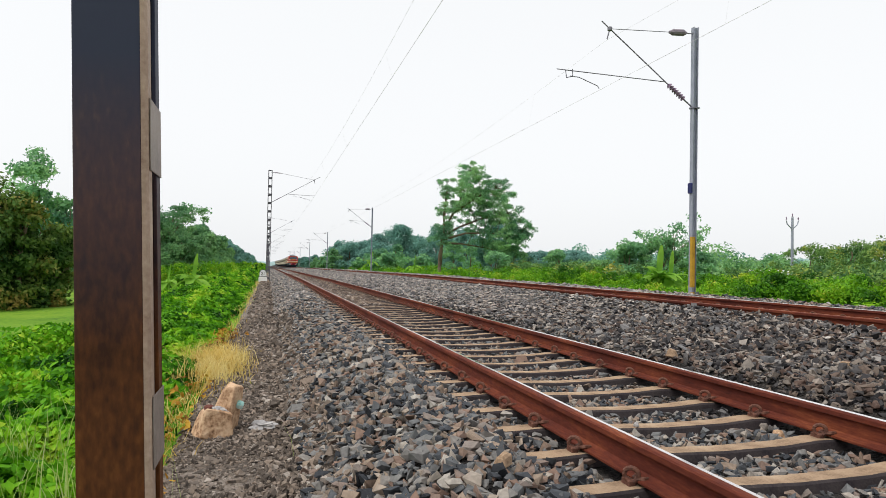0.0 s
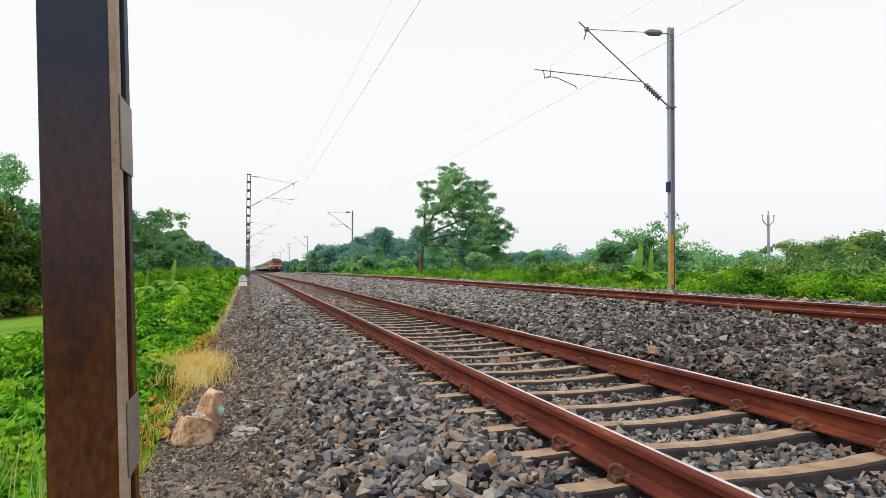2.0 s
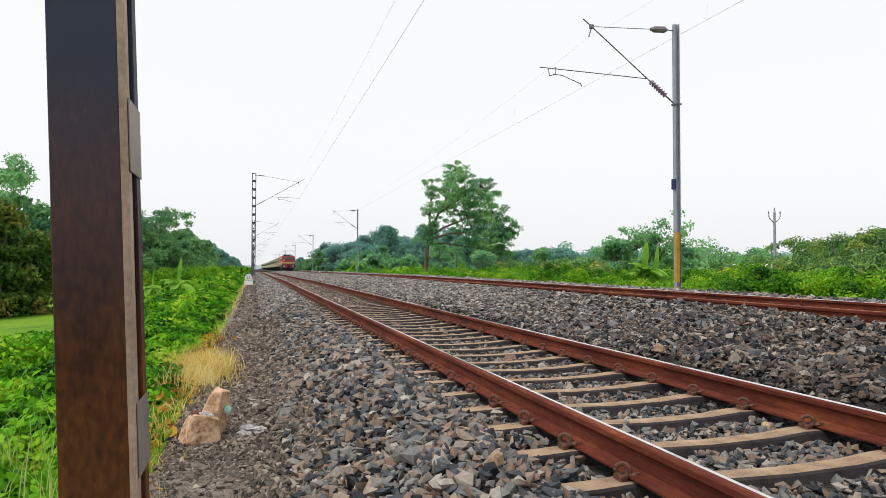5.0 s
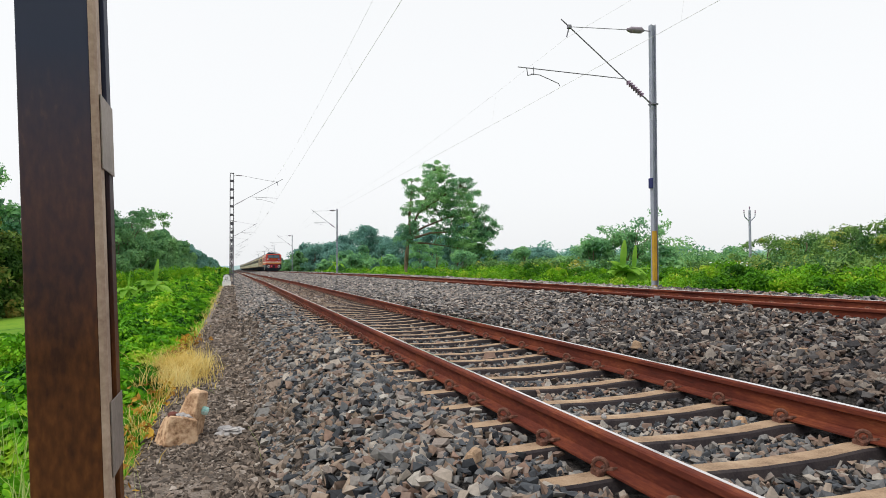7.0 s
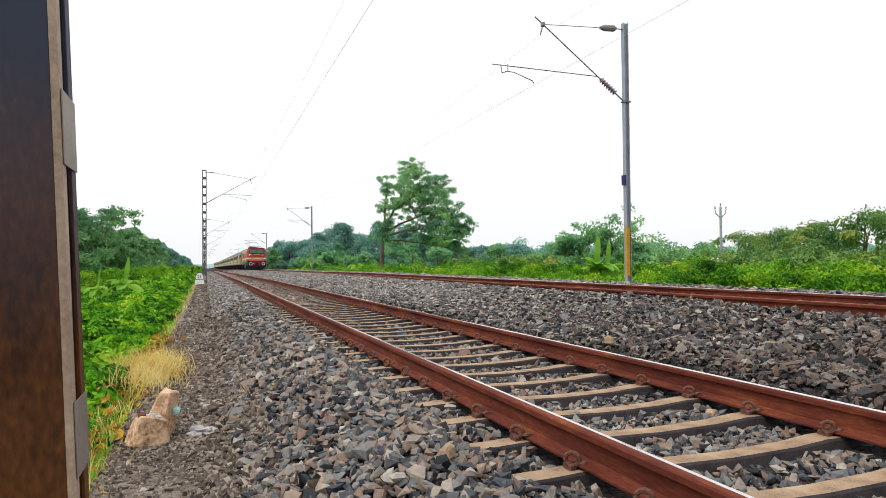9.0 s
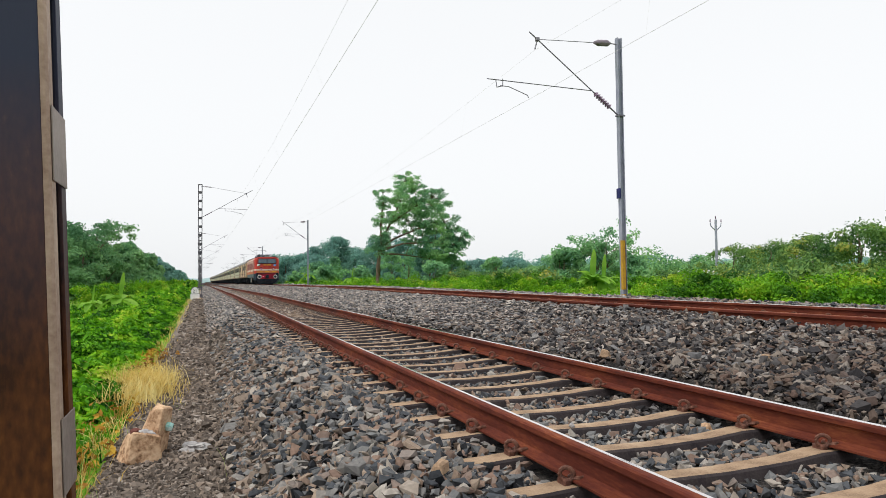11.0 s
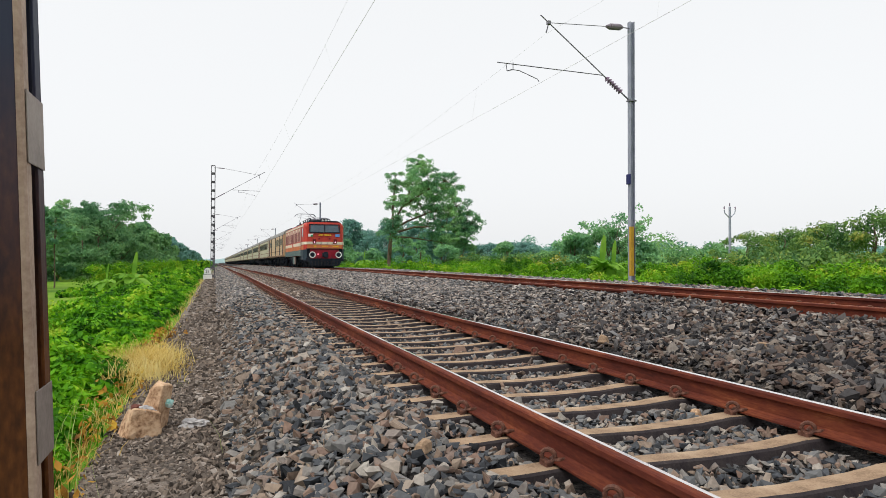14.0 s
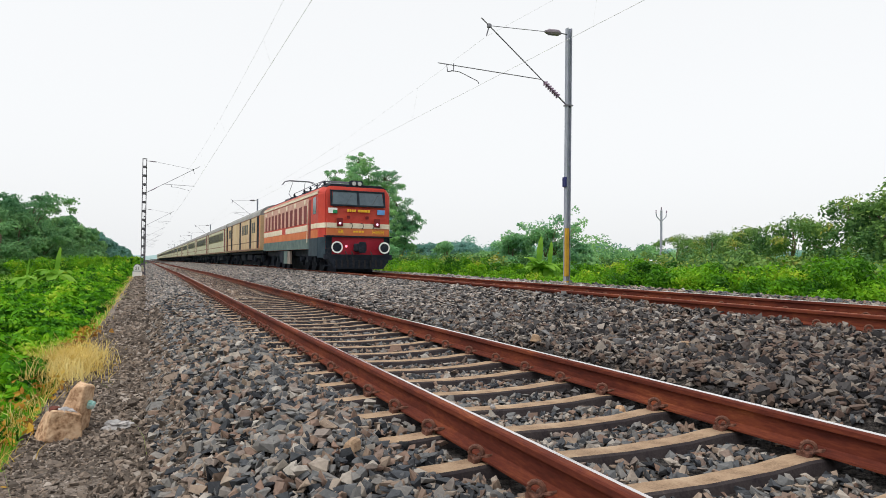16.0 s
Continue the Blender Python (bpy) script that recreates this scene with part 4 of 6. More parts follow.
    for x in (-1.22, 1.22):
        b2 = bmesh.new()
        pipe(b2, [(x, -0.12, 0.70), (x, -0.16, 0.5), (x + 0.02, -0.16, 0.36), (x - 0.2, -0.16, 0.34)], 0.02, 5)
        part("step_iron", b2, M_UNDER, lo)
    # headlight pair on the roof
    b2 = bmesh.new()
    block(b2, -0.27, 0.27, 0.30, 0.62, 3.56, 3.84, 0.05)
    hl = part("headlight_box", b2, M_UNDER, lo)
    for x in (-0.12, 0.12):
        b2 = bmesh.new()
        tube(b2, (x, 0.275, 3.71), (x, 0.31, 3.71), 0.085, n=16)
        part("headlamp", b2, M_LAMP, hl)
    # sides
    ME_LOUVRE = window_mesh("side_louvre", 0.78, 0.78, M_MAROON)
    ME_PORT = window_mesh("upper_port", 0.42, 0.20, M_CREAM)
    for s in (-1, 1):
        def side(name, y0, y1, z0, z1, mat, out=0.010, label=""):
            b3 = bmesh.new()
            block(b3, min(s * (hw - 0.02), s * (hw + out)), max(s * (hw - 0.02), s * (hw + out)), y0, y1, z0, z1, 0.003)
            return part(name, b3, mat, body, label)
        b3 = bmesh.new()
        vs = [b3.verts.new(q) for q in ((s * 1.335, 0.02, 1.86), (s * 1.525, 0.545, 1.86), (s * 1.525, 0.545, 2.06), (s * 1.335, 0.02, 2.06))]
        fc = b3.faces.new(vs)
        ex = bmesh.ops.extrude_face_region(b3, geom=[fc])
        bmesh.ops.translate(b3, verts=[v for v in ex["geom"] if isinstance(v, bmesh.types.BMVert)], vec=(s * 0.012, -0.004, 0))
        part("cream_band", b3, M_CREAM, body)
        b3 = bmesh.new()
        vs = [b3.verts.new(q) for q in ((s * 1.335, 0.02, 0.66), (s * 1.525, 0.545, 0.66), (s * 1.525, 0.545, 1.48), (s * 1.335, 0.02, 1.48))]
        fc = b3.faces.new(vs)
        ex = bmesh.ops.extrude_face_region(b3, geom=[fc])
        bmesh.ops.translate(b3, verts=[v for v in ex["geom"] if isinstance(v, bmesh.types.BMVert)], vec=(s * 0.014, -0.005, 0))
        part("cab_skirt", b3, M_NAVY, body, "dark blue-grey corner skirt")
        side("cab_skirt", 0.55, 2.6, 0.72, 1.46, M_NAVY, 0.026, "dark blue-grey skirt under the cab")
        side("roof_edge", 0.62, 18.4, 3.345, 3.42, M_PINK, -0.03, "faded pink roof edge")
        side("cream_band", 0.6, 2.2, 1.86, 2.06, M_CREAM)
        side("cream_band", 2.9, 9.6, 1.80, 2.06, M_CREAM)
        side("cream_band", 10.9, 18.4, 1.80, 2.06, M_CREAM)
        side("louvre_band", 2.9, 18.4, 2.14, 3.20, M_PINK, 0.004, "faded pink louvre panel band")
        side("sole_bar", 0.6, 18.4, 1.02, 1.46, M_TEAL, 0.02, "grey-green sole bar")
        side("orange_band", 0.6, 18.4, 1.47, 1.79, M_ORANGEBAND, 0.005, "orange painted band")
        side("gutter", 0.7, 18.4, 3.24, 3.34, M_CREAM, 0.03)
        side("cab_door", 2.25, 2.80, 1.20, 3.10, M_MAROON, 0.006)
        side("cab_window", 1.05, 1.75, 2.45, 3.15, M_SCREEN, 0.008)
        b3 = bmesh.new()
        tube(b3, (s * (hw + 0.05), 2.9, 1.3), (s * (hw + 0.05), 2.9, 3.0), 0.018, n=6)
        part("handrail", b3, M_CREAM, body)
        for i in range(11):
            ob = put("side_louvre", ME_LOUVRE, None, body)
            ob.location, ob.rotation_euler = (s * hw, 3.7 + i * 1.36, 2.52), (0, 0, 0 if s > 0 else math.pi)
            if i % 2 == 0:
                ob = put("upper_port", ME_PORT, None, body)
                ob.location, ob.rotation_euler = (s * (hw - 0.0), 3.9 + i * 1.36, 3.08), (0, 0, 0 if s > 0 else math.pi)
        side("tank_box", 8.2, 9.0, 0.35, 0.98, M_PLATE, -0.12, "pale grey equipment box")
        side("tank_box", 9.1, 10.3, 0.35, 0.98, M_TEAL, -0.12)
        side("tank_box", 10.5, 11.6, 0.40, 0.98, M_UNDER, -0.10)
    b2 = bmesh.new()
    block(b2, -1.25, 1.25, 0.4, 18.6, 0.72, 1.05, 0.03)
    # added filler block: makes the open space under the engine read dark
    block(b2, -0.78, 0.78, 0.5, 18.5, 0.08, 0.75)
    block(b2, -1.0, 1.0, 7.4, 11.9, 0.30, 0.75)
    part("underframe", b2, M_UNDER, lo)
    sets = []
    for y in (3.6, 10.9):
        b, ws = bogie(lo, y, (-1.42, 0.0, 1.42), 0.52, 2.1)
        sets += [(w, 0.52) for w in ws]
    # roof gear
    b2 = bmesh.new()
    loft(b2, [(-1.30, 3.56), (-1.05, 3.70), (1.05, 3.70), (1.30, 3.56)], [(0.30, 0, -0.05), (0.7, 0, 0), (18.2, 0, 0), (18.7, 0, -0.05)])
    roof = part("roof", b2, M_UNDER, lo)
    for y in (3.4, 5.2, 7.0, 8.8, 12.0):
        b2 = bmesh.new()
        insulator(b2, (-0.75, y, 3.66), (-0.75, y, 4.02), 0.085, 3)
        part("roof_insulator", b2, M_UNDER, roof)
    b2 = bmesh.new()
    pipe(b2, [(-0.75, 3.4, 4.04), (-0.75, 5.2, 4.06), (-0.75, 8.8, 4.04), (-0.75, 12.0, 4.03)], 0.016, 5)
    part("roof_bus_bar", b2, M_TUBE, roof)
    for y0 in (8.6, 12.6):
        b2 = bmesh.new()
        block(b2, -0.7, 0.7, y0, y0 + 1.3, 3.68, 3.95, 0.05)
        part("roof_hatch", b2, M_UNDER, roof)
    for y0, up in ((15.0, 0.92), (3.6, 0.0)):
        b2 = bmesh.new()
        block(b2, -0.7, 0.7, y0 - 0.5, y0 + 0.9, 3.86, 3.94, 0.02)
        for s in (-1, 1):
            knee = (s * 0.42, y0 + 1.5 - 0.2 * (up > 0), 4.0 + up * 0.36)
            top = (s * 0.34, y0 + 0.3, 4.02 + up)
            tube(b2, (s * 0.45, y0 - 0.2, 3.92), knee, 0.020, n=6)
            tube(b2, knee, top, 0.014, n=6)
        pan = part("pantograph", b2, M_TUBE, roof)
        for dy in (-0.18, 0.18):
            b2 = bmesh.new()
            z = 4.02 + up
            pipe(b2, [(-0.95, y0 + 0.3 + dy, z - 0.22), (-0.80, y0 + 0.3 + dy, z - 0.02), (-0.55, y0 + 0.3 + dy, z + 0.04), (0.55, y0 + 0.3 + dy, z + 0.04), (0.80, y0 + 0.3 + dy, z - 0.02), (0.95, y0 + 0.3 + dy, z - 0.22)], 0.022, 6)
            part("collector_bow", b2, M_TUBE, pan)
    # the body behind the cab front is drawn in to fit the camera's view
    keep, draw = 0.6, (BODY_LENGTH - 0.6) / (L - 0.6)
    for ob in lo.children_recursive:
        if ob.type != "MESH" or ob.name.startswith(("bogie", "wheelset")):
            continue
        if ob.data.users > 1:
            ob.location.y = keep + (ob.location.y - keep) * draw
            ob.scale.y = draw
            continue
        for v in ob.data.vertices:
            if v.co.y > keep:
                v.co.y = keep + (v.co.y - keep) * draw
    for ob in lo.children:
        if not ob.name.startswith("bogie"):
            ob.location.z -= 0.09
    return lo, sets


COACH_LENGTH = 18.0


def coach(mat, luggage):
    co = holder("passenger_coach", pose(FAR_X, 300, FAR_Z), "ochre luggage coach with brown lines behind the engine" if luggage else "beige passenger coach with brown lines and grey roof", "coach", "train of coaches")
    L, hw = COACH_LENGTH, 1.62
    bm = bmesh.new()
    prof = [(-hw + 0.03, 1.0), (-hw, 1.15), (-hw, 3.12), (hw, 3.12), (hw, 1.15), (hw - 0.03, 1.0)]
    loft(bm, prof, [(0, 0, 0), (L, 0, 0)])
    bmesh.ops.bevel(bm, geom=list(bm.edges), offset=0.03, segments=1, affect="EDGES")
    body = part("body", bm, mat, co)
    bm = bmesh.new()
    arc = [(hw * math.cos(a), 3.125 + 0.72 * math.sin(a) ** 0.85) for a in [radians(d) for d in range(0, 181, 15)]]
    loft(bm, arc, [(0.02, 0, 0), (L - 0.02, 0, 0)])
    roof = part("roof", bm, M_ROOF, co, smooth=False)
    for i in range(7):
        bm = bmesh.new()
        tube(bm, (0.45 * (-1) ** i, 1.8 + i * 2.4, 3.75), (0.45 * (-1) ** i, 1.8 + i * 2.4, 3.96), 0.16, 0.12, n=10)
        part("roof_vent", bm, M_ROOF, roof)
    me_w = window_mesh("window", 0.54, 0.66, M_GLASS)
    me_d = window_mesh("door", 0.78, 1.95, M_UNDER if luggage else M_MAROON)
    for s in (-1, 1):
        for z0, z1, m2 in ((1.53, 1.59, M_LINE), (3.05, 3.12, M_LINE), (1.02, 1.12, M_LINE)):
            bm = bmesh.new()
            block(bm, min(s * (hw - 0.02), s * (hw + 0.006)), max(s * (hw - 0.02), s * (hw + 0.006)), 0.04, L - 0.04, z0, z1)
            part("maroon_line", bm, m2, body, "thin faded brown painted line")
        bm = bmesh.new()
        block(bm, min(s * (hw - 0.02), s * (hw + 0.004)), max(s * (hw - 0.02), s * (hw + 0.004)), 2.0, L - 2.0, 2.05, 2.85)
        part("window_band", bm, M_OLIVE if not luggage else M_LUGG, body)
        if luggage:
            for y0, y1 in ((0.03, 1.25), (L - 1.25, L - 0.03)):
                bm = bmesh.new()
                block(bm, min(s * (hw - 0.02), s * (hw + 0.003)), max(s * (hw - 0.02), s * (hw + 0.003)), y0, y1, 1.13, 3.04)
                part("end_panel", bm, M_ORANGE, body, "orange painted end panel")
        doors = (0.7, 3.9, 9.0, 14.1, L - 0.7) if luggage else (0.75, L - 0.75)
        for y in doors:
            ob = put("door", me_d, None, body)
            ob.location, ob.rotation_euler = (s * hw, y, 2.12), (0, 0, 0 if s > 0 else math.pi)
        for i in range(18):
            y = 2.2 + i * 0.80
            if luggage and (abs(y - 3.9) < 0.8 or abs(y - 9.0) < 0.8 or abs(y - 14.1) < 0.8 or 10 < y < 13):
                continue
            ob = put("window", me_w, None, body)
            ob.location, ob.rotation_euler = (s * (hw + 0.004), y, 2.45), (0, 0, 0 if s > 0 else math.pi)
    for y0, y1 in ((-0.14, 0.0), (L, L + 0.14)):
        bm = bmesh.new()
        block(bm, -1.35, 1.35, y0, y1, 1.05, 3.45, 0.03)
        part("gangway", bm, M_UNDER, co)
        bm = bmesh.new()
        for x in (-0.98, 0.98):
            tube(bm, (x, y0 - 0.25, 1.08), (x, y1 + 0.25, 1.08), 0.12, n=10)
        block(bm, -0.2, 0.2, y0 - 0.36, y1 + 0.36, 0.98, 1.2)
        part("coupling", bm, M_UNDER, co)
    bm = bmesh.new()
    block(bm, -1.35, 1.35, 0.3, L - 0.3, 0.82, 1.02)
    # filler added below the coach floor so that no ground shows through
    block(bm, -0.75, 0.75, 0.1, L - 0.1, 0.08, 0.84)
    block(bm, -1.2, 1.2, 5.8, 8.2, 0.40, 0.82, 0.04)
    block(bm, -1.2, 1.2, 9.2, 11.4, 0.35, 0.82, 0.04)
    part("underframe", bm, M_UNDER, co)
    sets = []
    for y in (3.0, L - 3.0):
        b, ws = bogie(co, y, (-1.45, 1.45), 0.457, 1.9)
        sets += [(w, 0.457) for w in ws]
    return co, sets


LOCO, LOCO_SETS = locomotive()
COACHES, COACH_SETS = [], []
first, COACH_SETS = coach(M_LUGG, True)
COACHES.append(first)
plain, plain_sets = coach(M_COACH, False)
COACHES.append(plain)
COACH_SETS += plain_sets
for k in range(19):
    COACHES.append(copy_thing(plain, pose(FAR_X, 320 + 22.2 * k, FAR_Z)))


# ---- plants ----
def leaf_soup(name, c, size, mat, parent=None, label="", up=0.5, seed=0, long=1.0, kind="stuff", category="", out=None, ahead=None, oval=False):
    """A cloud of folded leaves at the places c; out turns their upper faces away from the clump's middle, ahead is the way they point."""
    r = np.random.default_rng(seed)
    n = len(c)
    nor = r.normal(size=(n, 3)) * (1 - up) + np.array([0, 0, 1.0]) * up
    if out is not None:
        nor = nor * 0.75 + out
    nor /= np.linalg.norm(nor, axis=1, keepdims=True) + 1e-9
    d = np.cross(nor, r.normal(size=(n, 3)))
    if ahead is not None:
        d = ahead - nor * np.sum(ahead * nor, 1)[:, None] + 0.25 * d
    d /= np.linalg.norm(d, axis=1, keepdims=True) + 1e-9
    w = np.cross(nor, d)
    s = (np.asarray(size) * r.uniform(0.6, 1.35, n))[:, None]
    droop = -0.18 * nor
    tail, tip = c - d * s * 0.5 * long, c + d * s * 0.5 * long + droop * s
    if oval:
        rows = [tail]
        for u, k in ((-0.22, 0.27), (0.12, 0.30)):
            m = c + d * s * long * u
            rows += [m + (w * k + droop * 0.1) * s, m - nor * s * 0.05, m - (w * k - droop * 0.1) * s]
        v = np.stack(rows + [tip], 1).reshape(-1, 3)
        f = (np.arange(n) * 8)[:, None]
        f = np.concatenate([f + k for k in ([0, 1, 2], [0, 2, 3], [1, 4, 5], [1, 5, 2], [2, 5, 6], [2, 6, 3], [4, 7, 5], [5, 7, 6])])
    else:
        v = np.stack([tail, c + (w * 0.32 + droop * 0.4) * s, tip, c - (w * 0.32 - droop * 0.4) * s], 1).reshape(-1, 3)
        f = np.arange(4 * n).reshape(n, 4)
        f = np.concatenate([f[:, [0, 1, 2]], f[:, [0, 2, 3]]])
    ob = soup(name, v, f, mat, parent, label)
    if parent is None:
        tagged(ob, label, category or "plants", kind=kind)
    return ob


def blade_soup(name, base, height, mat, label, seed, lean=0.5, width=0.012):
    r = np.random.default_rng(seed)
    n = len(base)
    a = r.uniform(0, 2 * math.pi, n)
    side = np.stack([np.cos(a), np.sin(a), 0 * a], -1) * width
    b = r.uniform(0, 2 * math.pi, n)
    out = np.stack([np.cos(b), np.sin(b), 0 * b], -1) * (r.uniform(0.1, 1, n) * lean)[:, None]
    h = np.asarray(height)[:, None] * r.uniform(0.5, 1.2, n)[:, None]
    up = np.array([0, 0, 1.0])
    v = np.stack([base - side, base + side, base + (up * 0.6 + out * 0.35) * h + side * 0.7, base + (up * 0.6 + out * 0.35) * h - side * 0.7, base + (up * 0.92 + out) * h], 1).reshape(-1, 3)
    f = (np.arange(n) * 5)[:, None]
    f = np.concatenate([f + [0, 1, 2], f + [0, 2, 3], f + [3, 2, 4]])
    return tagged(soup(name, v, f, mat), label, "grass", kind="stuff")


def verge_height(x, y):
    away = np.clip((-0.45 - x) / 1.2, 0.05, 1)
    return away * (0.34 + 0.28 * fnoise(x, y, 0.8, 3) + 0.36 * fnoise(x, y, 2.2, 5)) + 0.05


def weed_bed(xs, ys, heights, per, leaf, mat, label, seed, oval=False, long=1.35, category="weeds"):
    """Leafy weeds, each a stem with leaves reaching outward, one mass."""
    r = np.random.default_rng(seed)
    x, y, h = (np.repeat(np.asarray(q, float), per) for q in (xs, ys, heights))
    n = len(x)
    u, a = r.random(n) ** 0.55, r.uniform(0, 6.283, n)
    q = h * (0.16 + 0.42 * np.sqrt(u) * (1.15 - u)) * r.uniform(0.3, 1.25, n)
    ahead = np.stack([np.cos(a), np.sin(a), 0.55 - 0.9 * r.random(n)], -1)
    out = np.stack([np.cos(a) * 0.45, np.sin(a) * 0.45, 0.25 + 0 * a], -1)
    c = np.stack([x + q * np.cos(a), y + q * np.sin(a), ground_z(x, y) + h * u], -1)
    return leaf_soup("roadside_weeds", c, leaf, mat, None, label, 0.55, seed + 1, long, category=category, out=out, ahead=ahead, oval=oval)


VERGE = ((-9, 0.8, -4.5, 700, 14, 0.11), (0.8, 3.4, -3.2, 620, 30, 0.085), (3.4, 7, -4.2, 1500, 34, 0.062), (7, 14, -4.6, 2600, 26, 0.072), (14, 24, -4.5, 2300, 26, 0.092), (24, 40, -4.8, 3000, 34, 0.085), (40, 80, -8.0, 3600, 24, 0.14), (80, 200, -11, 2200, 12, 0.40))
for k, (y0, y1, x0, n, per, size) in enumerate(VERGE):
    r = np.random.default_rng(200 + k)
    edge = -0.60 if y0 < 30 else -0.75
    x, y = edge - (edge - x0) * r.random(n) ** 1.1, r.uniform(y0, y1, n)
    x = x + (0.16 * fnoise(x * 0, y, 1.1, 2) + 0.10 * fnoise(x * 0, y, 0.37, 6)) * np.clip(y / 4, 0, 1)
    h = np.clip(verge_height(x, y) * 1.1, 0.06, None) * np.interp(x, [-4.8, -3.0], [0.40, 1.0]) * (1.0 if y0 < 36 else 1.5)
    weed_bed(x, y, h, per, size, M_WEED, "bright green leafy weeds along the path edge", 210 + 3 * k, k < 4)
# low creeping growth that fills in under the taller weeds
r = np.random.default_rng(29)
n = 26000
x, y = -0.50 - 4.6 * r.random(n), 0.8 + 39 * r.random(n) ** 1.4
x = x + 0.16 * fnoise(x * 0, y, 1.1, 2)
leaf_soup("low_weeds", np.stack([x, y, ground_z(x, y) + 0.02 + 0.12 * r.random(n) * np.clip((-0.4 - x) / 0.6, 0.15, 1)], -1), 0.06 + 0.0022 * y, M_WEED, None, "low creeping green weeds over the bank", 0.6, 30, 1.2, category="weeds")
# broad-leaved plants close by
n = 130
x, y = r.uniform(-2.6, -0.85, n), r.uniform(1.2, 3.6, n)
weed_bed(x, y, 0.25 + 0.30 * r.random(n) * np.clip((-x - 0.5) / 1.0, 0, 1), 12, 0.125, M_WEED, "broad-leaved green weeds near the mast", 260, True, 1.5)
# brown and orange leaves among them
n = 260
x, y = r.normal(-0.66, 0.16, n), 2.6 + 11 * r.random(n)
weed_bed(x, y, 0.08 + 0.10 * r.random(n), 7, 0.055, M_WITHER, "withered orange-brown weeds at the path edge", 264)
n = 5200
x, y = r.uniform(-4.5, -0.45, n), r.uniform(1.2, 14, n)
blade_soup("verge_grass", np.stack([x, y, ground_z(x, y)], -1), 0.16 + 0.42 * np.clip((-x - 0.6) / 2, 0, 1), M_WEED, "green grass blades among the weeds", 32, 0.6, 0.005)
n = 900
x, y = r.normal(-1.75, 0.55, n), r.normal(4.0, 0.9, n)
blade_soup("seeding_grass", np.stack([x, y, ground_z(x, y)], -1), np.full(n, 0.62), M_PALEGRASS, "pale seeding grass stalks over the weeds", 36, 0.45, 0.004)
# dry grass tuft beside the path
n = 1500
x, y = r.normal(-0.44, 0.17, n), r.normal(9.0, 0.55, n)
blade_soup("dry_grass", np.stack([x, y, np.maximum(ground_z(x, y), CESS)], -1), 0.20 + 0.16 * r.random(n), M_DRY, "straw-coloured dry grass tuft by the path", 33, 1.15, 0.0045)
n = 1500
x, y = r.normal(-0.46, 0.20, n), r.normal(9.1, 0.7, n)
blade_soup("dry_grass", np.stack([x, y, np.maximum(ground_z(x, y), CESS)], -1), 0.08 + 0.08 * r.random(n), M_DRY, "flattened straw round the dry tuft", 37, 2.4, 0.0045)
n = 700
x, y = r.normal(-0.64, 0.12, n), r.uniform(3.2, 8.0, n)
blade_soup("dry_grass", np.stack([x, y, ground_z(x, y)], -1), np.full(n, 0.16), M_DRY, "yellowed grass along the path edge", 34, 1.5, 0.004)
n = 800
x, y = r.normal(-0.5, 0.10, n), 9 + 40 * r.random(n) ** 1.3
blade_soup("dry_grass", np.stack([x, y, np.maximum(ground_z(x, y), CESS)], -1), np.full(n, 0.12), M_DRY, "sparse dry grass along the path edge", 35, 1.0, 0.007)


def clump_points(centres, radii, per, seed, flat=0.75):
    """Leaves in the outer skin of each clump, few beneath it; gives the places and the way out of the clump."""
    r = np.random.default_rng(seed)
    c = np.repeat(np.asarray(centres, float), per, 0)
    q = r.normal(size=(len(c), 3))
    q /= np.linalg.norm(q, axis=1, keepdims=True)
    under = (q[:, 2] < -0.25) & (r.random(len(q)) < 0.65)
    q[under, 2] *= -1
    lumpy = 1 + 0.22 * np.sin(q[:, 0] * 5 + c[:, 1] * 7) * np.sin(q[:, 1] * 5 + c[:, 0] * 7)
    way = q.copy()
    q *= (r.random(len(c)) ** 0.30 * lumpy)[:, None] * np.repeat(np.asarray(radii, float), per)[:, None]
    q[:, 2] *= flat
    return c + q, way


def bush_belt(name, places, mat, per, leaf, label, seed, category="bushes", tight=1.0):
    """Many low shrubs as one mass: places are (x, y, z of the foot, radius, height)."""
    r = np.random.default_rng(seed)
    cs, rs = [], []
    for x, y, z, rad, h in places:
        for _ in range(7):
            a, q = r.uniform(0, 6.28), rad * r.random() ** 0.5
            cs.append((x + q * math.cos(a), y + q * math.sin(a), z + float(dip(y)) + h * r.uniform(0.12, 0.92)))
            rs.append(rad * r.uniform(0.28, 0.55) * tight)
    pts, way = clump_points(cs, rs, per, seed + 1)
    return leaf_soup(name, pts, leaf, mat, None, label, 0.35, seed + 2, 1.15, category=category, out=way * 0.8)


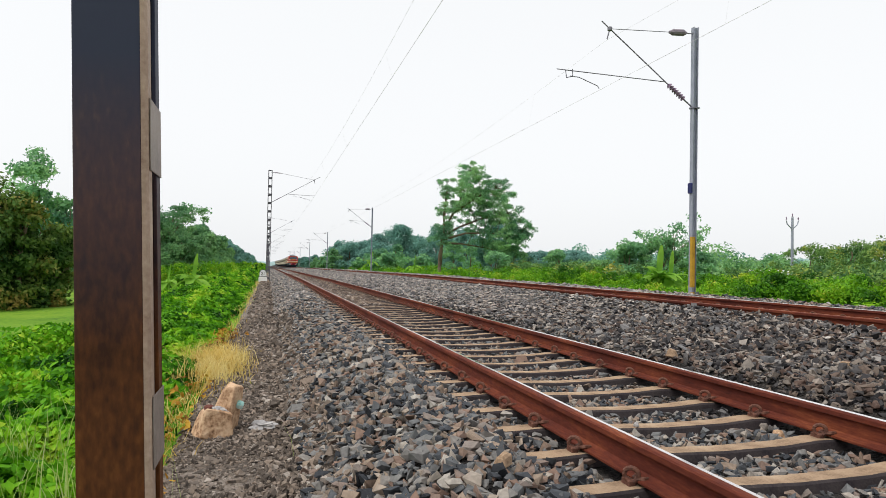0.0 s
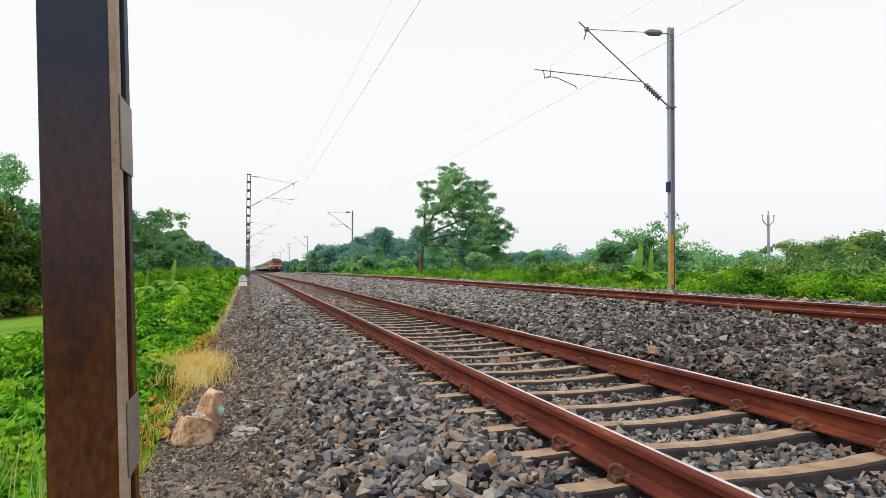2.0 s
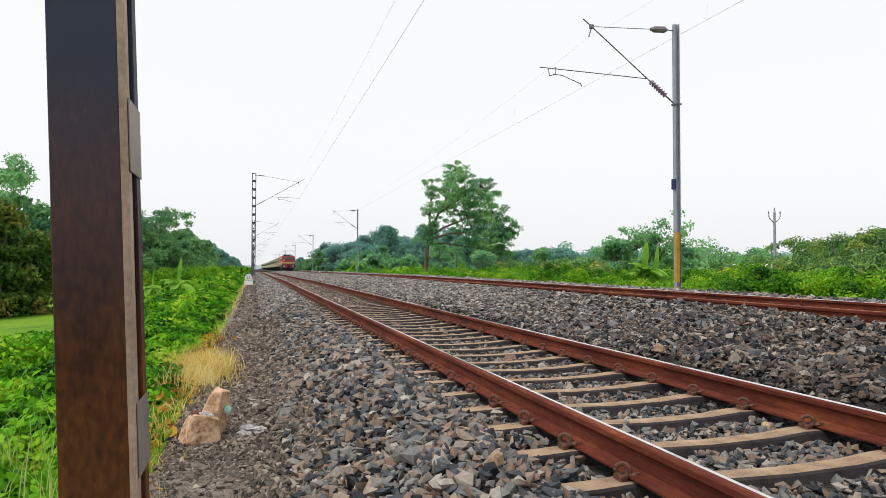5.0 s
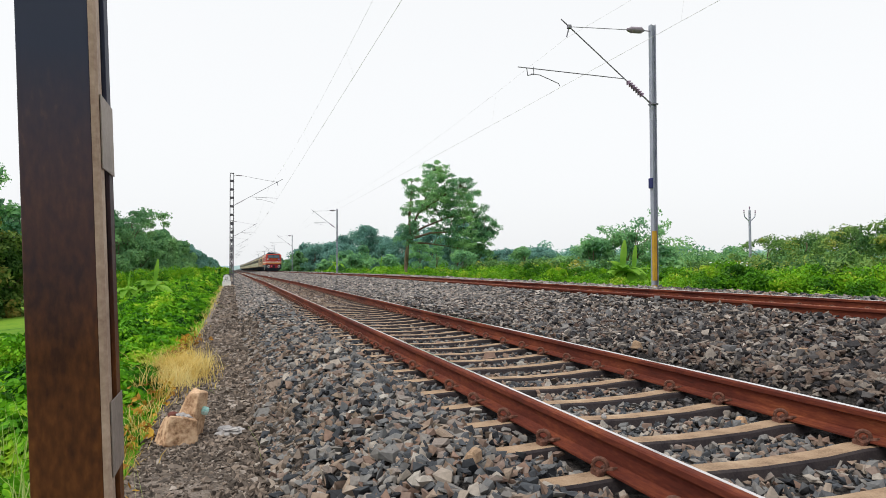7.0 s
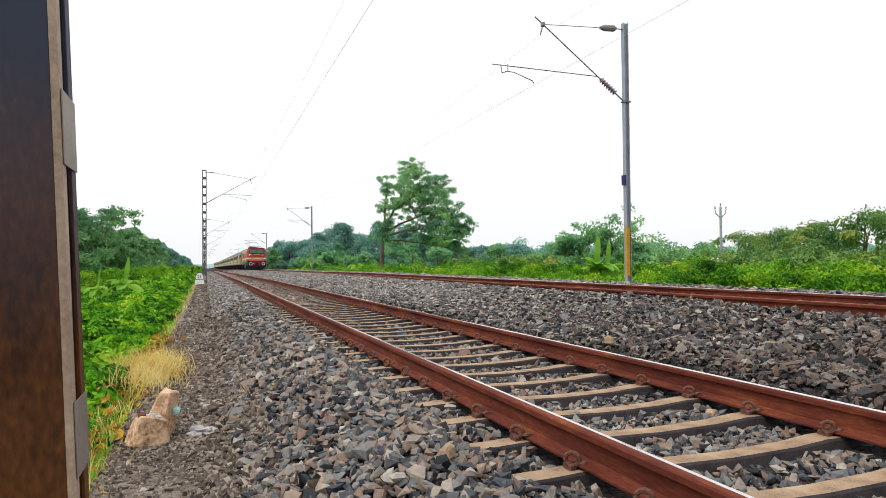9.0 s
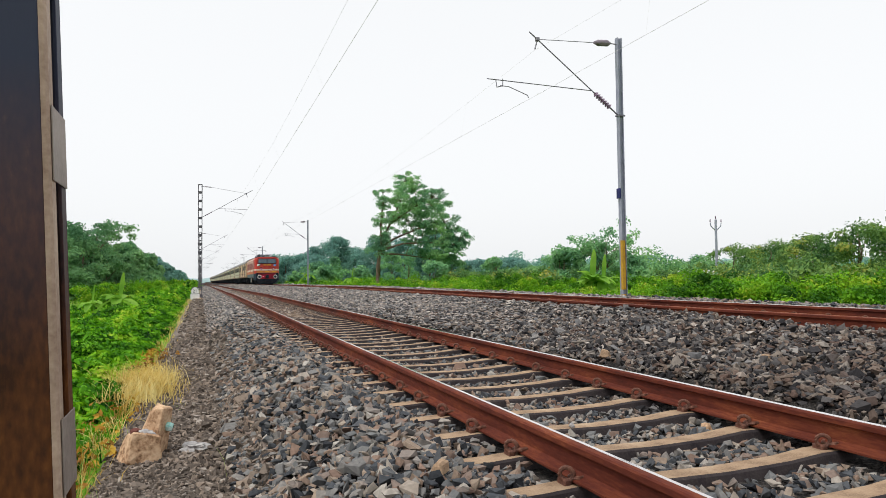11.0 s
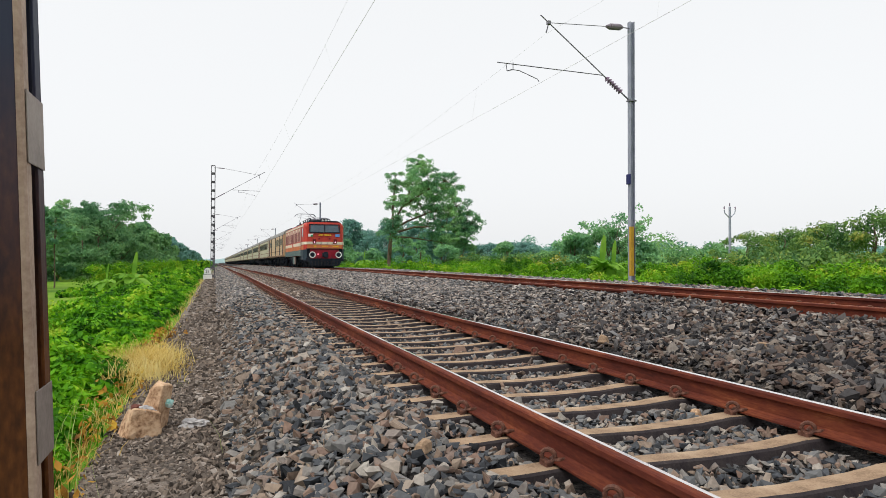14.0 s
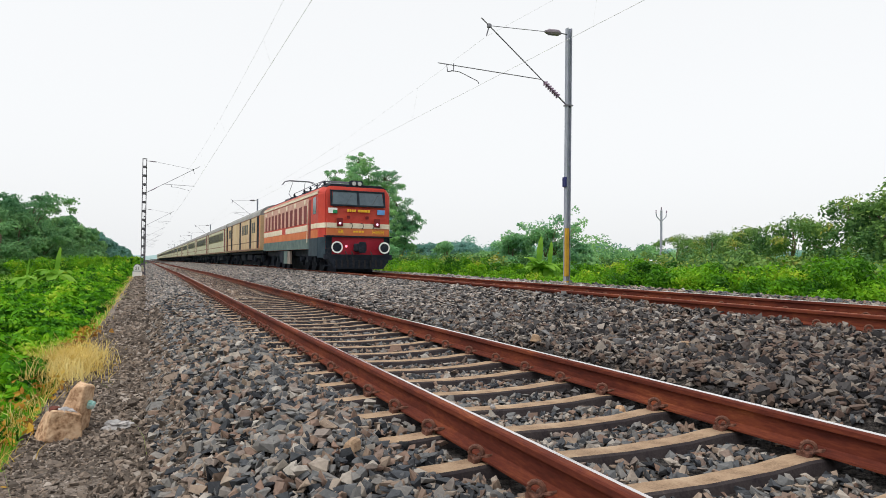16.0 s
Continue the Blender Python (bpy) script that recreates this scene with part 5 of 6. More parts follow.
def tree(x, y, z, height, spread, mat, label, seed, trunk=0.16, crown_from=0.35, clumps=34, per=60, leaf=0.24, clump_r=0.75, centres=None, limbs=None, group="trees", flat_top=False, lean=(0, 0), limb_from=1, fill=1.7, mains=None, flat=0.75):
    """Tapered trunk, limbs that run to the leaf clumps, and the crown."""
    r = random.Random(seed)
    t = holder("tree", pose(x, y, z + float(dip(y))), label, "tree", group)
    if centres is None:
        centres = []
        for i in range(clumps):
            u = r.random() ** (0.6 if flat_top else 0.9)
            hz = crown_from + (1 - crown_from) * u
            if flat_top:
                wid = spread * (0.35 + 0.65 * u)
            else:
                wid = spread * math.sin(math.pi * min(1, max(0.12, (u * 0.82 + 0.14)))) ** 0.7
            a, q = r.uniform(0, 6.283), wid * r.random() ** 0.5
            centres.append((q * math.cos(a) + lean[0] * hz, q * math.sin(a) + lean[1] * hz, height * hz - clump_r * 0.4))
    bm = bmesh.new()
    top = Vector((lean[0] * 0.8, lean[1] * 0.8, height * (0.82 if not flat_top else 0.72)))
    steps = [Vector((0.10 * trunk * 4 * math.sin(k * 1.7 + seed), 0.08 * math.cos(k * 2.1 + seed), 0)) * (k > 0) + top * (k / 7) for k in range(8)]
    pipe(bm, [steps[0] - Vector((0, 0, 0.3))] + steps, trunk, 9, trunk * 0.25)
    if mains:
        pts_on = []
        for k, line in enumerate(mains):
            line = [Vector(q) for q in line]
            pipe(bm, line, trunk * (0.62 if k else 0.9), 7, trunk * 0.14)
            for p, q in zip(line, line[1:]):
                pts_on += [p.lerp(q, u) for u in (0.25, 0.5, 0.75, 1.0)]
    for i, c in enumerate(centres):
        if limbs is not None and i % limbs:
            continue
        if mains:
            c = Vector(c)
            a = min(pts_on, key=lambda p: (p - c).length + 0.4 * max(0, p.z - c.z))
            pipe(bm, [a, a.lerp(c, 0.5) + Vector((0, 0, 0.1 * (c - a).length)), c], trunk * 0.16, 5, 0.012)
            continue
        c = Vector(c)
        k = max(limb_from, min(6, int(c.z * 0.55 / max(0.1, top.z) * 7)))
        a = steps[k]
        m1 = a.lerp(c, 0.45) + Vector((r.uniform(-.15, .15), r.uniform(-.15, .15), 0.12 * (c - a).length))
        pipe(bm, [a, m1, c], trunk * 0.34, 5, 0.015)
    part("trunk", bm, M_BARK, t, smooth=True)
    per = int(per * fill)
    pts, way = clump_points(centres, [clump_r * r.uniform(0.6, 1.2) for _ in centres], per, seed + 5, flat)
    leaf_soup("crown", pts, leaf * 1.15, mat, t, "", 0.3, seed + 6, 1.15, out=way * 0.8)
    return t


# the large tree beyond the far track
MAIN_LIMBS = [[(0.1, 0, 1.5), (0.3, 0, 4.3), (0.55, 0, 7.0), (0.7, 0, 9.8)], [(0.3, 0, 4.3), (2.0, 0.3, 5.3), (4.5, 0.4, 6.3), (7.2, 0.2, 6.9)],
              [(0.3, 0, 4.0), (2.5, -0.5, 4.7), (5.0, -0.8, 4.8), (8.2, -0.6, 4.6)], [(0.4, 0, 4.9), (1.5, 0.2, 6.8), (2.6, 0.3, 9.0), (3.0, 0.2, 11.0)],
              [(1.5, 0.2, 6.8), (3.5, -0.6, 8.2), (5.6, -0.6, 9.4)], [(0.3, 0, 3.7), (2.5, 0.8, 3.7), (5.6, 1.0, 3.3)]]
tr = random.Random(77)
cent = []
for i in range(44):
    cent.append((0.45 + tr.uniform(-0.6, 0.7), tr.uniform(-0.7, 0.7), tr.uniform(4.0, 10.0)))
while len(cent) < 420:
    xo = tr.uniform(1.4, 9.1)
    top_z = np.interp(xo, [1.3, 2.0, 2.8, 4.0, 6.0, 7.4, 8.4, 9.1], [6.2, 10.2, 11.2, 10.4, 9.5, 8.2, 6.3, 5.6])
    low_z = np.interp(xo, [1.3, 3.0, 5.0, 6.5, 7.6, 8.9], [5.0, 4.4, 3.2, 2.2, 2.1, 4.2])
    zo = tr.uniform(low_z, top_z - 0.4)
    if xo < 3.6 and zo < 6.6 and tr.random() < 0.85:
        continue
    cent.append((xo, tr.uniform(-2.6, 2.6), zo * 1.10))
for i in range(8):
    cent.append((tr.uniform(-1.6, 1.2), tr.uniform(-1, 1), tr.uniform(3.3, 4.4)))
tree(16.6, 64.0, -0.4, 11.4, 4, M_TREE, "large spreading green tree with a bare leaning trunk", 71, 0.22, centres=cent, per=84, leaf=0.155, clump_r=0.54, limbs=3, flat=0.7, lean=(0.9, 0), fill=1.0, mains=MAIN_LIMBS)

# woods behind it
wr = random.Random(12)
for i in range(22):
    px = 16.8 + i * 2.5 + wr.uniform(-1.0, 1.2)
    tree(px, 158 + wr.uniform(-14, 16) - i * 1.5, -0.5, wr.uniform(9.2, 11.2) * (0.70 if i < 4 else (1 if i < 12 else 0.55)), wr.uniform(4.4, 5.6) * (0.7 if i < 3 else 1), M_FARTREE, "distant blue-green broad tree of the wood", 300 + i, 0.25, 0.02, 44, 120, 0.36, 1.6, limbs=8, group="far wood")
for i in range(9):
    tree(16.5 + wr.uniform(-1.5, 8), 92 + i * 5 + wr.uniform(-3, 3), -0.5, wr.uniform(3.0, 5.0), 2.0, M_TREE, "young leafy tree beyond the railway", 330 + i, 0.10, 0.08, 20, 40, 0.34, 0.8, limbs=4, group="young trees")
for i in range(14):
    y = 150 + i * 15 + wr.uniform(-4, 4)
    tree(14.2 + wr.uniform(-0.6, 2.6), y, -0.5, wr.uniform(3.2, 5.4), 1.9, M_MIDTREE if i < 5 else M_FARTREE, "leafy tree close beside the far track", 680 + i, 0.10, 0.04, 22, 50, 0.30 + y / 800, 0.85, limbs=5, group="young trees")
for i, (x, y, h) in enumerate(((24.5, 64, 3.9), (28.5, 62, 3.3), (31, 68, 3.4), (22, 78, 4.6), (26, 84, 5.2), (19.8, 56, 2.8))):
    tree(x, y, -0.4, h, 1.5, M_TREE, "small leafy tree beyond the far track", 350 + i, 0.09, 0.1, 18, 80, 0.19, 0.6, limbs=4, group="young trees")
# feathery tree and bananas by the near mast
fe = [(tr.uniform(-2.6, 2.6), tr.uniform(-1.2, 1.2), 3.4 + tr.uniform(-0.9, 1.3)) for _ in range(30)]
tree(25.0, 37.0, -0.4, 4.6, 3, M_TREE, "thin feathery tree with layered twigs", 370, 0.07, centres=fe, per=26, leaf=0.15, clump_r=0.55, limbs=2, limb_from=3)
for i, (x, y, h) in enumerate(((23.3, 38.5, 2.9), (24.6, 37.5, 3.4), (26.0, 36.5, 3.0), (22.3, 37.8, 3.0))):
    tree(x, y, -0.4, h, 1.6, M_TREE, "bushy dark green tree behind the mast", 372 + i, 0.08, 0.08, 22, 140, 0.15, 0.6, limbs=4, group="young trees")


def banana(x, y, z, h, leaves, seed, broad=0.24):
    r = random.Random(seed)
    b = holder("banana_plant", pose(x, y, z + float(dip(y))), "banana plant with broad pale green leaves", "banana plant", "banana plants")
    bm = bmesh.new()
    pipe(bm, [(0, 0, -0.1), (0.02, 0, h * 0.25), (0.0, 0.02, h * 0.5)], 0.10, 8, 0.06)
    part("stem", bm, M_BANANA, b)
    for i in range(leaves):
        a = 6.283 * i / leaves + r.uniform(-0.3, 0.3)
        up = 0.95 if i == 0 else r.uniform(0.10, 0.62)
        d = Vector((math.cos(a), math.sin(a), 0))
        side = Vector((-d.y, d.x, 0))
        if i == 0:
            d, side, up = Vector((0.35, 0.1, 0)), Vector((broad, broad * 0.25, 0)), 0.95
        bm = bmesh.new()
        prev = None
        for k in range(8):
            u = k / 7
            c = Vector((0, 0, h * 0.45)) + d * (h * 0.62 * (1 - up * 0.75) * u) + Vector((0, 0, h * 0.62 * (up * u - (1 - up) * 0.9 * u * u)))
            w = h * 0.105 * math.sin(math.pi * min(0.97, 0.08 + u * 0.9)) ** 0.6
            row = [bm.verts.new(c - side * w + Vector((0, 0, 0.25 * w))), bm.verts.new(c), bm.verts.new(c + side * w + Vector((0, 0, 0.25 * w)))]
            if prev:
                bm.faces.new((prev[0], prev[1], row[1], row[0]))
                bm.faces.new((prev[1], prev[2], row[2], row[1]))
            prev = row
        part("leaf", bm, M_BANANA, b)
    return b


banana(-3.05, 32.0, -0.95, 2.15, 9, 1, 0.40)
banana(-4.4, 34.0, -1.0, 1.7, 8, 2)
banana(15.6, 24.0, -0.45, 2.35, 9, 3, 0.75)
banana(16.2, 24.1, -0.45, 2.15, 9, 4, 0.6)
banana(15.0, 98.0, -0.2, 3.3, 8, 5)
banana(16.4, 74.5, -0.2, 2.4, 8, 6)

# bushes beyond the far track, near to far
br = random.Random(3)
pl = [(br.uniform(12.9, 19.5), br.uniform(3, 40), -0.55, br.uniform(0.6, 1.1), br.uniform(1.0, 1.9)) for _ in range(170)]
bush_belt("bush_belt", [(x, y, z, r_, h * np.interp(x, [12.9, 15, 19.5], [0.60, 0.84, 0.98]) * np.interp(y, [4, 12, 22, 30], [1.15, 1.0, 0.85, 0.85])) for x, y, z, r_, h in pl], M_BUSH, 215, 0.085, "dense bright green bushes beyond the far track", 400)
pl = [(br.uniform(12.6, 22), br.uniform(38, 130), -0.55, br.uniform(0.9, 1.6), br.uniform(0.9, 1.6)) for _ in range(150)]
bush_belt("bush_belt", [(x, y, z, r_, h * np.interp(x, [12.6, 15, 18], [0.45, 0.7, 1.0])) for x, y, z, r_, h in pl], M_BUSH, 80, 0.14, "green bushes along the far side of the line", 410)
pl = [(br.uniform(19, 44), br.uniform(8, 60), -0.4, br.uniform(1.2, 2.2), br.uniform(0.9, 1.7)) for _ in range(130)]
bush_belt("thicket", pl, M_HEDGETREE, 105, 0.16, "yellow-green thicket behind the bushes", 420, "thicket")
pl = [(br.uniform(45, 130), br.uniform(15, 170), -0.3, br.uniform(3.0, 5.0), br.uniform(2.0, 3.5)) for _ in range(85)]
bush_belt("far_woods", pl, M_MIDTREE, 300, 0.34, "distant hazy woods on the plain", 430, "woods")
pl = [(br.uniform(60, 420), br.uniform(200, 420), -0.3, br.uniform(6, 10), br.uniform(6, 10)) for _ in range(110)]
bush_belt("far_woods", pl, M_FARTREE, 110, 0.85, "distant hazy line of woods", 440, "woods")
for i, (x, y, h, sp) in enumerate(((31, 21, 4.4, 2.4), (33, 25.5, 4.0, 2.4), (28.4, 16.3, 5.6, 2.2), (25.4, 12.6, 5.3, 2.2), (36, 31, 3.6, 2.6), (42, 40, 3.7, 3.0), (46, 48, 3.9, 3.0), (29.5, 18.5, 4.2, 2.0), (40, 35, 3.5, 2.6))):
    tree(x, y, -0.4, h, sp, M_HEDGETREE, "leafy tree rising over the thicket", 450 + i, 0.12, 0.05, 34, 125, 0.125, 0.75, limbs=5)

# far side of the left-hand meadow
for i, (x, y, h, sp, c) in enumerate(((-11.7, 31, 6.0, 2.3, 0.0), (-9.9, 31.5, 4.8, 1.2, 0.0), (-13.0, 33, 6.2, 3.0, 0.0), (-8.9, 32.8, 3.5, 0.8, 0.0))):
    tree(x, y, -1.3, h, sp, M_DARKTREE, "dense dark tree at the meadow edge", 470 + i, 0.2, c, 60, 140, 0.15, 0.95 if sp > 1.5 else 0.6, limbs=8, group="meadow trees")
tree(-15.6, 52, -1.3, 10.0, 1.5, M_TREE, "tall thin-crowned tree above the meadow", 480, 0.18, 0.48, 26, 80, 0.22, 0.85, limbs=2, group="meadow trees")
tree(-13.4, 52, -1.3, 7.0, 1.4, M_TREE, "slender tree with airy crown", 481, 0.12, 0.5, 16, 40, 0.28, 0.8, limbs=2, group="meadow trees")
for i in range(5):
    tree(-15.8 + i * 1.1, 58 + wr.uniform(-2, 2), -1.3, 6.5, 1.2, M_TREE, "slim pale-stemmed tree at the meadow", 485 + i, 0.07, 0.55, 10, 36, 0.26, 0.6, limbs=2, group="meadow trees")
tree(-13.0, 98, -1.2, 10.0, 6.0, M_MIDTREE, "wide flat-topped tree above the belt", 495, 0.22, 0.52, 72, 60, 0.25, 0.9, limbs=3, flat_top=True, group="line-side trees")
for i in range(26):
    y = 84 + i * 11 + wr.uniform(-4, 4)
    x = -15.5 - wr.uniform(0, 6) + (1.5 if i % 3 == 0 else 0)
    h = np.interp(y, [84, 130, 220, 380], [8.0, 10.8, 10.6, 9.4]) * wr.uniform(0.85, 1.1)
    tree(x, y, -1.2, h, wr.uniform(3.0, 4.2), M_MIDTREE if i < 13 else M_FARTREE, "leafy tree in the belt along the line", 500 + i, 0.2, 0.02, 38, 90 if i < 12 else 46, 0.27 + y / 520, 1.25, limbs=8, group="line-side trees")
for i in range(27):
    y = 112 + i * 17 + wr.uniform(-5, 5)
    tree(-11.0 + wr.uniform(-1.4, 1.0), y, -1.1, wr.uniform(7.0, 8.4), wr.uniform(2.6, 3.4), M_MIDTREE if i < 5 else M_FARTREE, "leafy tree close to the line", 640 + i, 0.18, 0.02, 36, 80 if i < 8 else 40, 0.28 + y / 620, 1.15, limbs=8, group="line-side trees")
for i in range(9):
    tree(-20 - wr.uniform(0, 10), 66 + i * 5, -1.3, wr.uniform(6, 8), 3.4, M_MIDTREE, "dark leafy tree behind the meadow", 540 + i, 0.18, 0.03, 36, 100, 0.27, 1.2, limbs=8, group="meadow trees")
for i, (x, y, h) in enumerate(((-13.6, 94, 7.4), (-11.2, 96, 6.4), (-12.6, 103, 7.6), (-10.2, 104, 6.0), (-14.8, 90, 7.8))):
    tree(x, y, -1.2, h, 2.8, M_MIDTREE, "leafy tree under the flat-topped one", 600 + i, 0.16, 0.02, 36, 90, 0.27, 1.1, limbs=8, group="line-side trees")
pl = [(br.uniform(-10, -2.4), br.uniform(36, 130), -1.1, br.uniform(0.8, 1.5), br.uniform(1.0, 2.2)) for _ in range(150)]
pl = [(x, y, z, r_ * (0.6 if x > -4 else 1), h * (0.55 if x > -4 else 1)) for x, y, z, r_, h in pl if y > 58 or x > -3.9]
bush_belt("bush_belt", pl, M_BUSH, 110, 0.14, "green bushes between path and trees", 560)
pl = [(br.uniform(-6, -1.5), br.uniform(120, 420), -0.8, br.uniform(1.2, 2.0), br.uniform(1.2, 2.2)) for _ in range(90)]
bush_belt("bush_belt", pl, M_BUSH, 30, 0.45, "distant green bushes along the path", 570)


def far_ridge(a0, a1, dist, h, seed):
    """A low wooded rise along the horizon, with an uneven top; it runs out where the line crosses it."""
    n = 260
    a = np.radians(np.linspace(a0, a1, n))
    t = np.linspace(0, 60, n)
    top = h * (0.75 + 0.22 * fnoise(t, t * 0, 0.5, seed) + 0.10 * fnoise(t, t * 0, 2.6, seed + 1) + 0.06 * fnoise(t, t * 0, 9.0, seed + 2)) * np.clip(0.12 + np.abs(np.degrees(a)) / 9, 0, 1)
    rows = [(dist, -2 + 0 * t), (dist + 6, top * 0.6), (dist + 16, top * 0.93), (dist + 30, top), (dist + 90, -2 + 0 * t)]
    v = np.concatenate([np.stack([d * np.sin(a), d * np.cos(a), z], -1) for d, z in rows])
    i = (np.arange(len(rows) - 1)[:, None] * n + np.arange(n - 1)[None]).ravel()
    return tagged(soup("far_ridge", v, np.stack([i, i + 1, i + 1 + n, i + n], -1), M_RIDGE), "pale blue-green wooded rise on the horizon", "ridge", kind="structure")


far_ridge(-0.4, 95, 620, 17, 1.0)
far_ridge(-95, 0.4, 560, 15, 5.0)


def village_pole(x, y):
    p = holder("utility_pole", pose(x, y, -0.4), "slim grey utility pole with a forked top", "utility pole")
    bm = bmesh.new()
    tube(bm, (0, 0, -0.2), (0, 0, 6.2), 0.13, 0.10, n=8)
    part("pole", bm, M_GALV, p)
    bm = bmesh.new()
    pipe(bm, [(-0.62, 0, 5.9), (-0.55, 0, 5.6), (0, 0, 5.15), (0.55, 0, 5.6), (0.62, 0, 5.9)], 0.05, 6)
    part("fork", bm, M_GALV, p)
    for xx, zz in ((-0.62, 5.95), (0.62, 5.95), (0, 6.25)):
        bm = bmesh.new()
        insulator(bm, (xx, 0, zz), (xx, 0, zz + 0.28), 0.08, 2)
        part("pin_insulator", bm, M_PORC, p)


village_pole(44.5, 48.5)


def low_roof(x, y, w, label):
    """A low shed whose eaves face the line."""
    s = holder("shed", pose(x, y, -0.35, 0, 0, -125), label, "shed")
    bm = bmesh.new()
    block(bm, -1.3, 1.3, -w / 2 + 0.2, w / 2 - 0.2, 0, 1.12, 0.02)
    part("wall", bm, M_CONC, s)
    bm = bmesh.new()
    loft(bm, [(-1.6, 1.12), (0, 1.42), (1.6, 1.12), (1.6, 1.17), (0, 1.48), (-1.6, 1.17)], [(-w / 2, 0, 0), (w / 2, 0, 0)])
    part("roof", bm, M_SHEET, s)


low_roof(39, 44.5, 3.4, "low shed with a pale metal roof among bushes")
low_roof(25.6, 43, 3.0, "small pale-roofed shed behind the bushes")
fr = random.Random(9)
for i in range(8):
    bm = lump((0.035, 0.035, 0.03), i + 0.5, 0.3, 1)
    fl = part("flower", bm, M_FLOWER)
    tagged(fl, "orange flower cluster on the bushes", "flower", "orange flowers").matrix_basis = pose(*((18.7 + fr.uniform(-.5, .9), 11.0 + fr.uniform(-.4, .5), 1.38 + fr.uniform(-.1, .12)) if i < 5 else (15 + fr.uniform(0, 3), fr.uniform(12, 20), 0.55)))


# ---- loose stones ----
def stone_shapes(count, points, seed):
    r = np.random.default_rng(seed)
    out = []
    for _ in range(count):
        p = np.array([(x, y, z) for x in (-1, 1) for y in (-1, 1) for z in (-1, 1)], float)
        p += r.uniform(-0.88, 0.88, size=p.shape)
        if points > 8:
            e = r.normal(size=(points - 8, 3))
            p = np.concatenate([p, e / np.linalg.norm(e, axis=1, keepdims=True) * r.uniform(0.9, 1.35, (points - 8, 1))])
        p *= np.array([1.0, r.uniform(0.55, 0.9), r.uniform(0.28, 0.62)]) * 0.50
        bm = bmesh.new()
        for q in p:
            bm.verts.new(q)
        bmesh.ops.convex_hull(bm, input=bm.verts)
        bmesh.ops.delete(bm, geom=[v for v in bm.verts if not v.link_faces], context="VERTS")
        bmesh.ops.triangulate(bm, faces=bm.faces)
        bmesh.ops.recalc_face_normals(bm, faces=bm.faces)
        bm.verts.index_update()
        out.append((np.array([v.co[:] for v in bm.verts]), np.array([[v.index for v in f.verts] for f in bm.faces])))
        bm.free()
    return out


def turns(n, r):
    a, t, b = r.uniform(0, 6.283, n), np.abs(r.normal(0, 0.9, n)), r.uniform(0, 6.283, n)
    spin = np.stack([np.cos(a / 2), 0 * a, 0 * a, np.sin(a / 2)], -1)
    tip = np.stack([np.cos(t / 2), np.sin(t / 2) * np.cos(b), np.sin(t / 2) * np.sin(b), 0 * t], -1)
    q = np.stack([tip[:, 0] * spin[:, 0] - tip[:, 3] * spin[:, 3], tip[:, 1] * spin[:, 0] + tip[:, 2] * spin[:, 3], tip[:, 2] * spin[:, 0] - tip[:, 1] * spin[:, 3], tip[:, 0] * spin[:, 3]], -1)
    w, x, y, z = q.T
    return np.stack([1 - 2 * (y * y + z * z), 2 * (x * y - z * w), 2 * (x * z + y * w), 2 * (x * y + z * w), 1 - 2 * (x * x + z * z), 2 * (y * z - x * w),
                     2 * (x * z - y * w), 2 * (y * z + x * w), 1 - 2 * (x * x + y * y)], -1).reshape(n, 3, 3)


def scatter_stones(name, shapes, pos, size, mat, label, seed, flat=1.0):
    r = np.random.default_rng(seed)
    kind = r.integers(0, len(shapes), len(pos))
    vs, fs, base = [], [], 0
    for k, (v, f) in enumerate(shapes):
        idx = np.nonzero(kind == k)[0]
        if not len(idx):
            continue
        w = np.einsum("nij,vj->nvi", turns(len(idx), r), v) * size[idx][:, None, None] * (1, 1, flat) + pos[idx][:, None, :]
        vs.append(w.reshape(-1, 3))
        fs.append((f[None] + (np.arange(len(idx)) * len(v))[:, None, None] + base).reshape(-1, 3))
        base += len(idx) * len(v)
    return tagged(soup(name, np.concatenate(vs), np.concatenate(fs), mat), label, "stones", kind="stuff")


def clear_of_track(x, y):
    """True where a stone may lie: off the rails and not on a sleeper's top."""
    ok = np.ones(len(x), bool)
    for cx, ph in ((NEAR_X, SLEEPER_Y), (FAR_X, SLEEPER_Y + 0.2)):
        for s in (-1, 1):
            ok &= np.abs(x - cx - s * GAUGE / 2) > 0.085
        on = np.abs((y - ph + SLEEPER_STEP / 2) % SLEEPER_STEP - SLEEPER_STEP / 2) < 0.115
        ok &= ~(on & (np.abs(x - cx) < 1.30 + 0.08 * np.sin(y * 5.1 + cx)))
    return ok


def ballast_points(x0, x1, y0, y1, size, cover, seed):
    r = np.random.default_rng(seed)
    n = int((x1 - x0) * (y1 - y0) * cover / size ** 2)
    x, y = r.uniform(x0, x1, n), r.uniform(y0, y1, n)
    ok = clear_of_track(x, y)
    x, y = x[ok], y[ok]
    s = size * r.lognormal(0, 0.28, len(x)) * np.where((x > 1.55) & (x < 4.3), 0.85, 1.0)
    z = bed_z(x, y) + r.uniform(-0.016, 0.028, len(x)) * np.minimum(s, 0.07) / 0.05 - 0.30 * np.maximum(s - 0.06, 0)
    low = (x > 1.55) & (x < 4.2) | (x > 7.35) & (x < 9.6)
    z = np.where(low, z - 0.008, z)
    return np.stack([x, y, z], -1), s


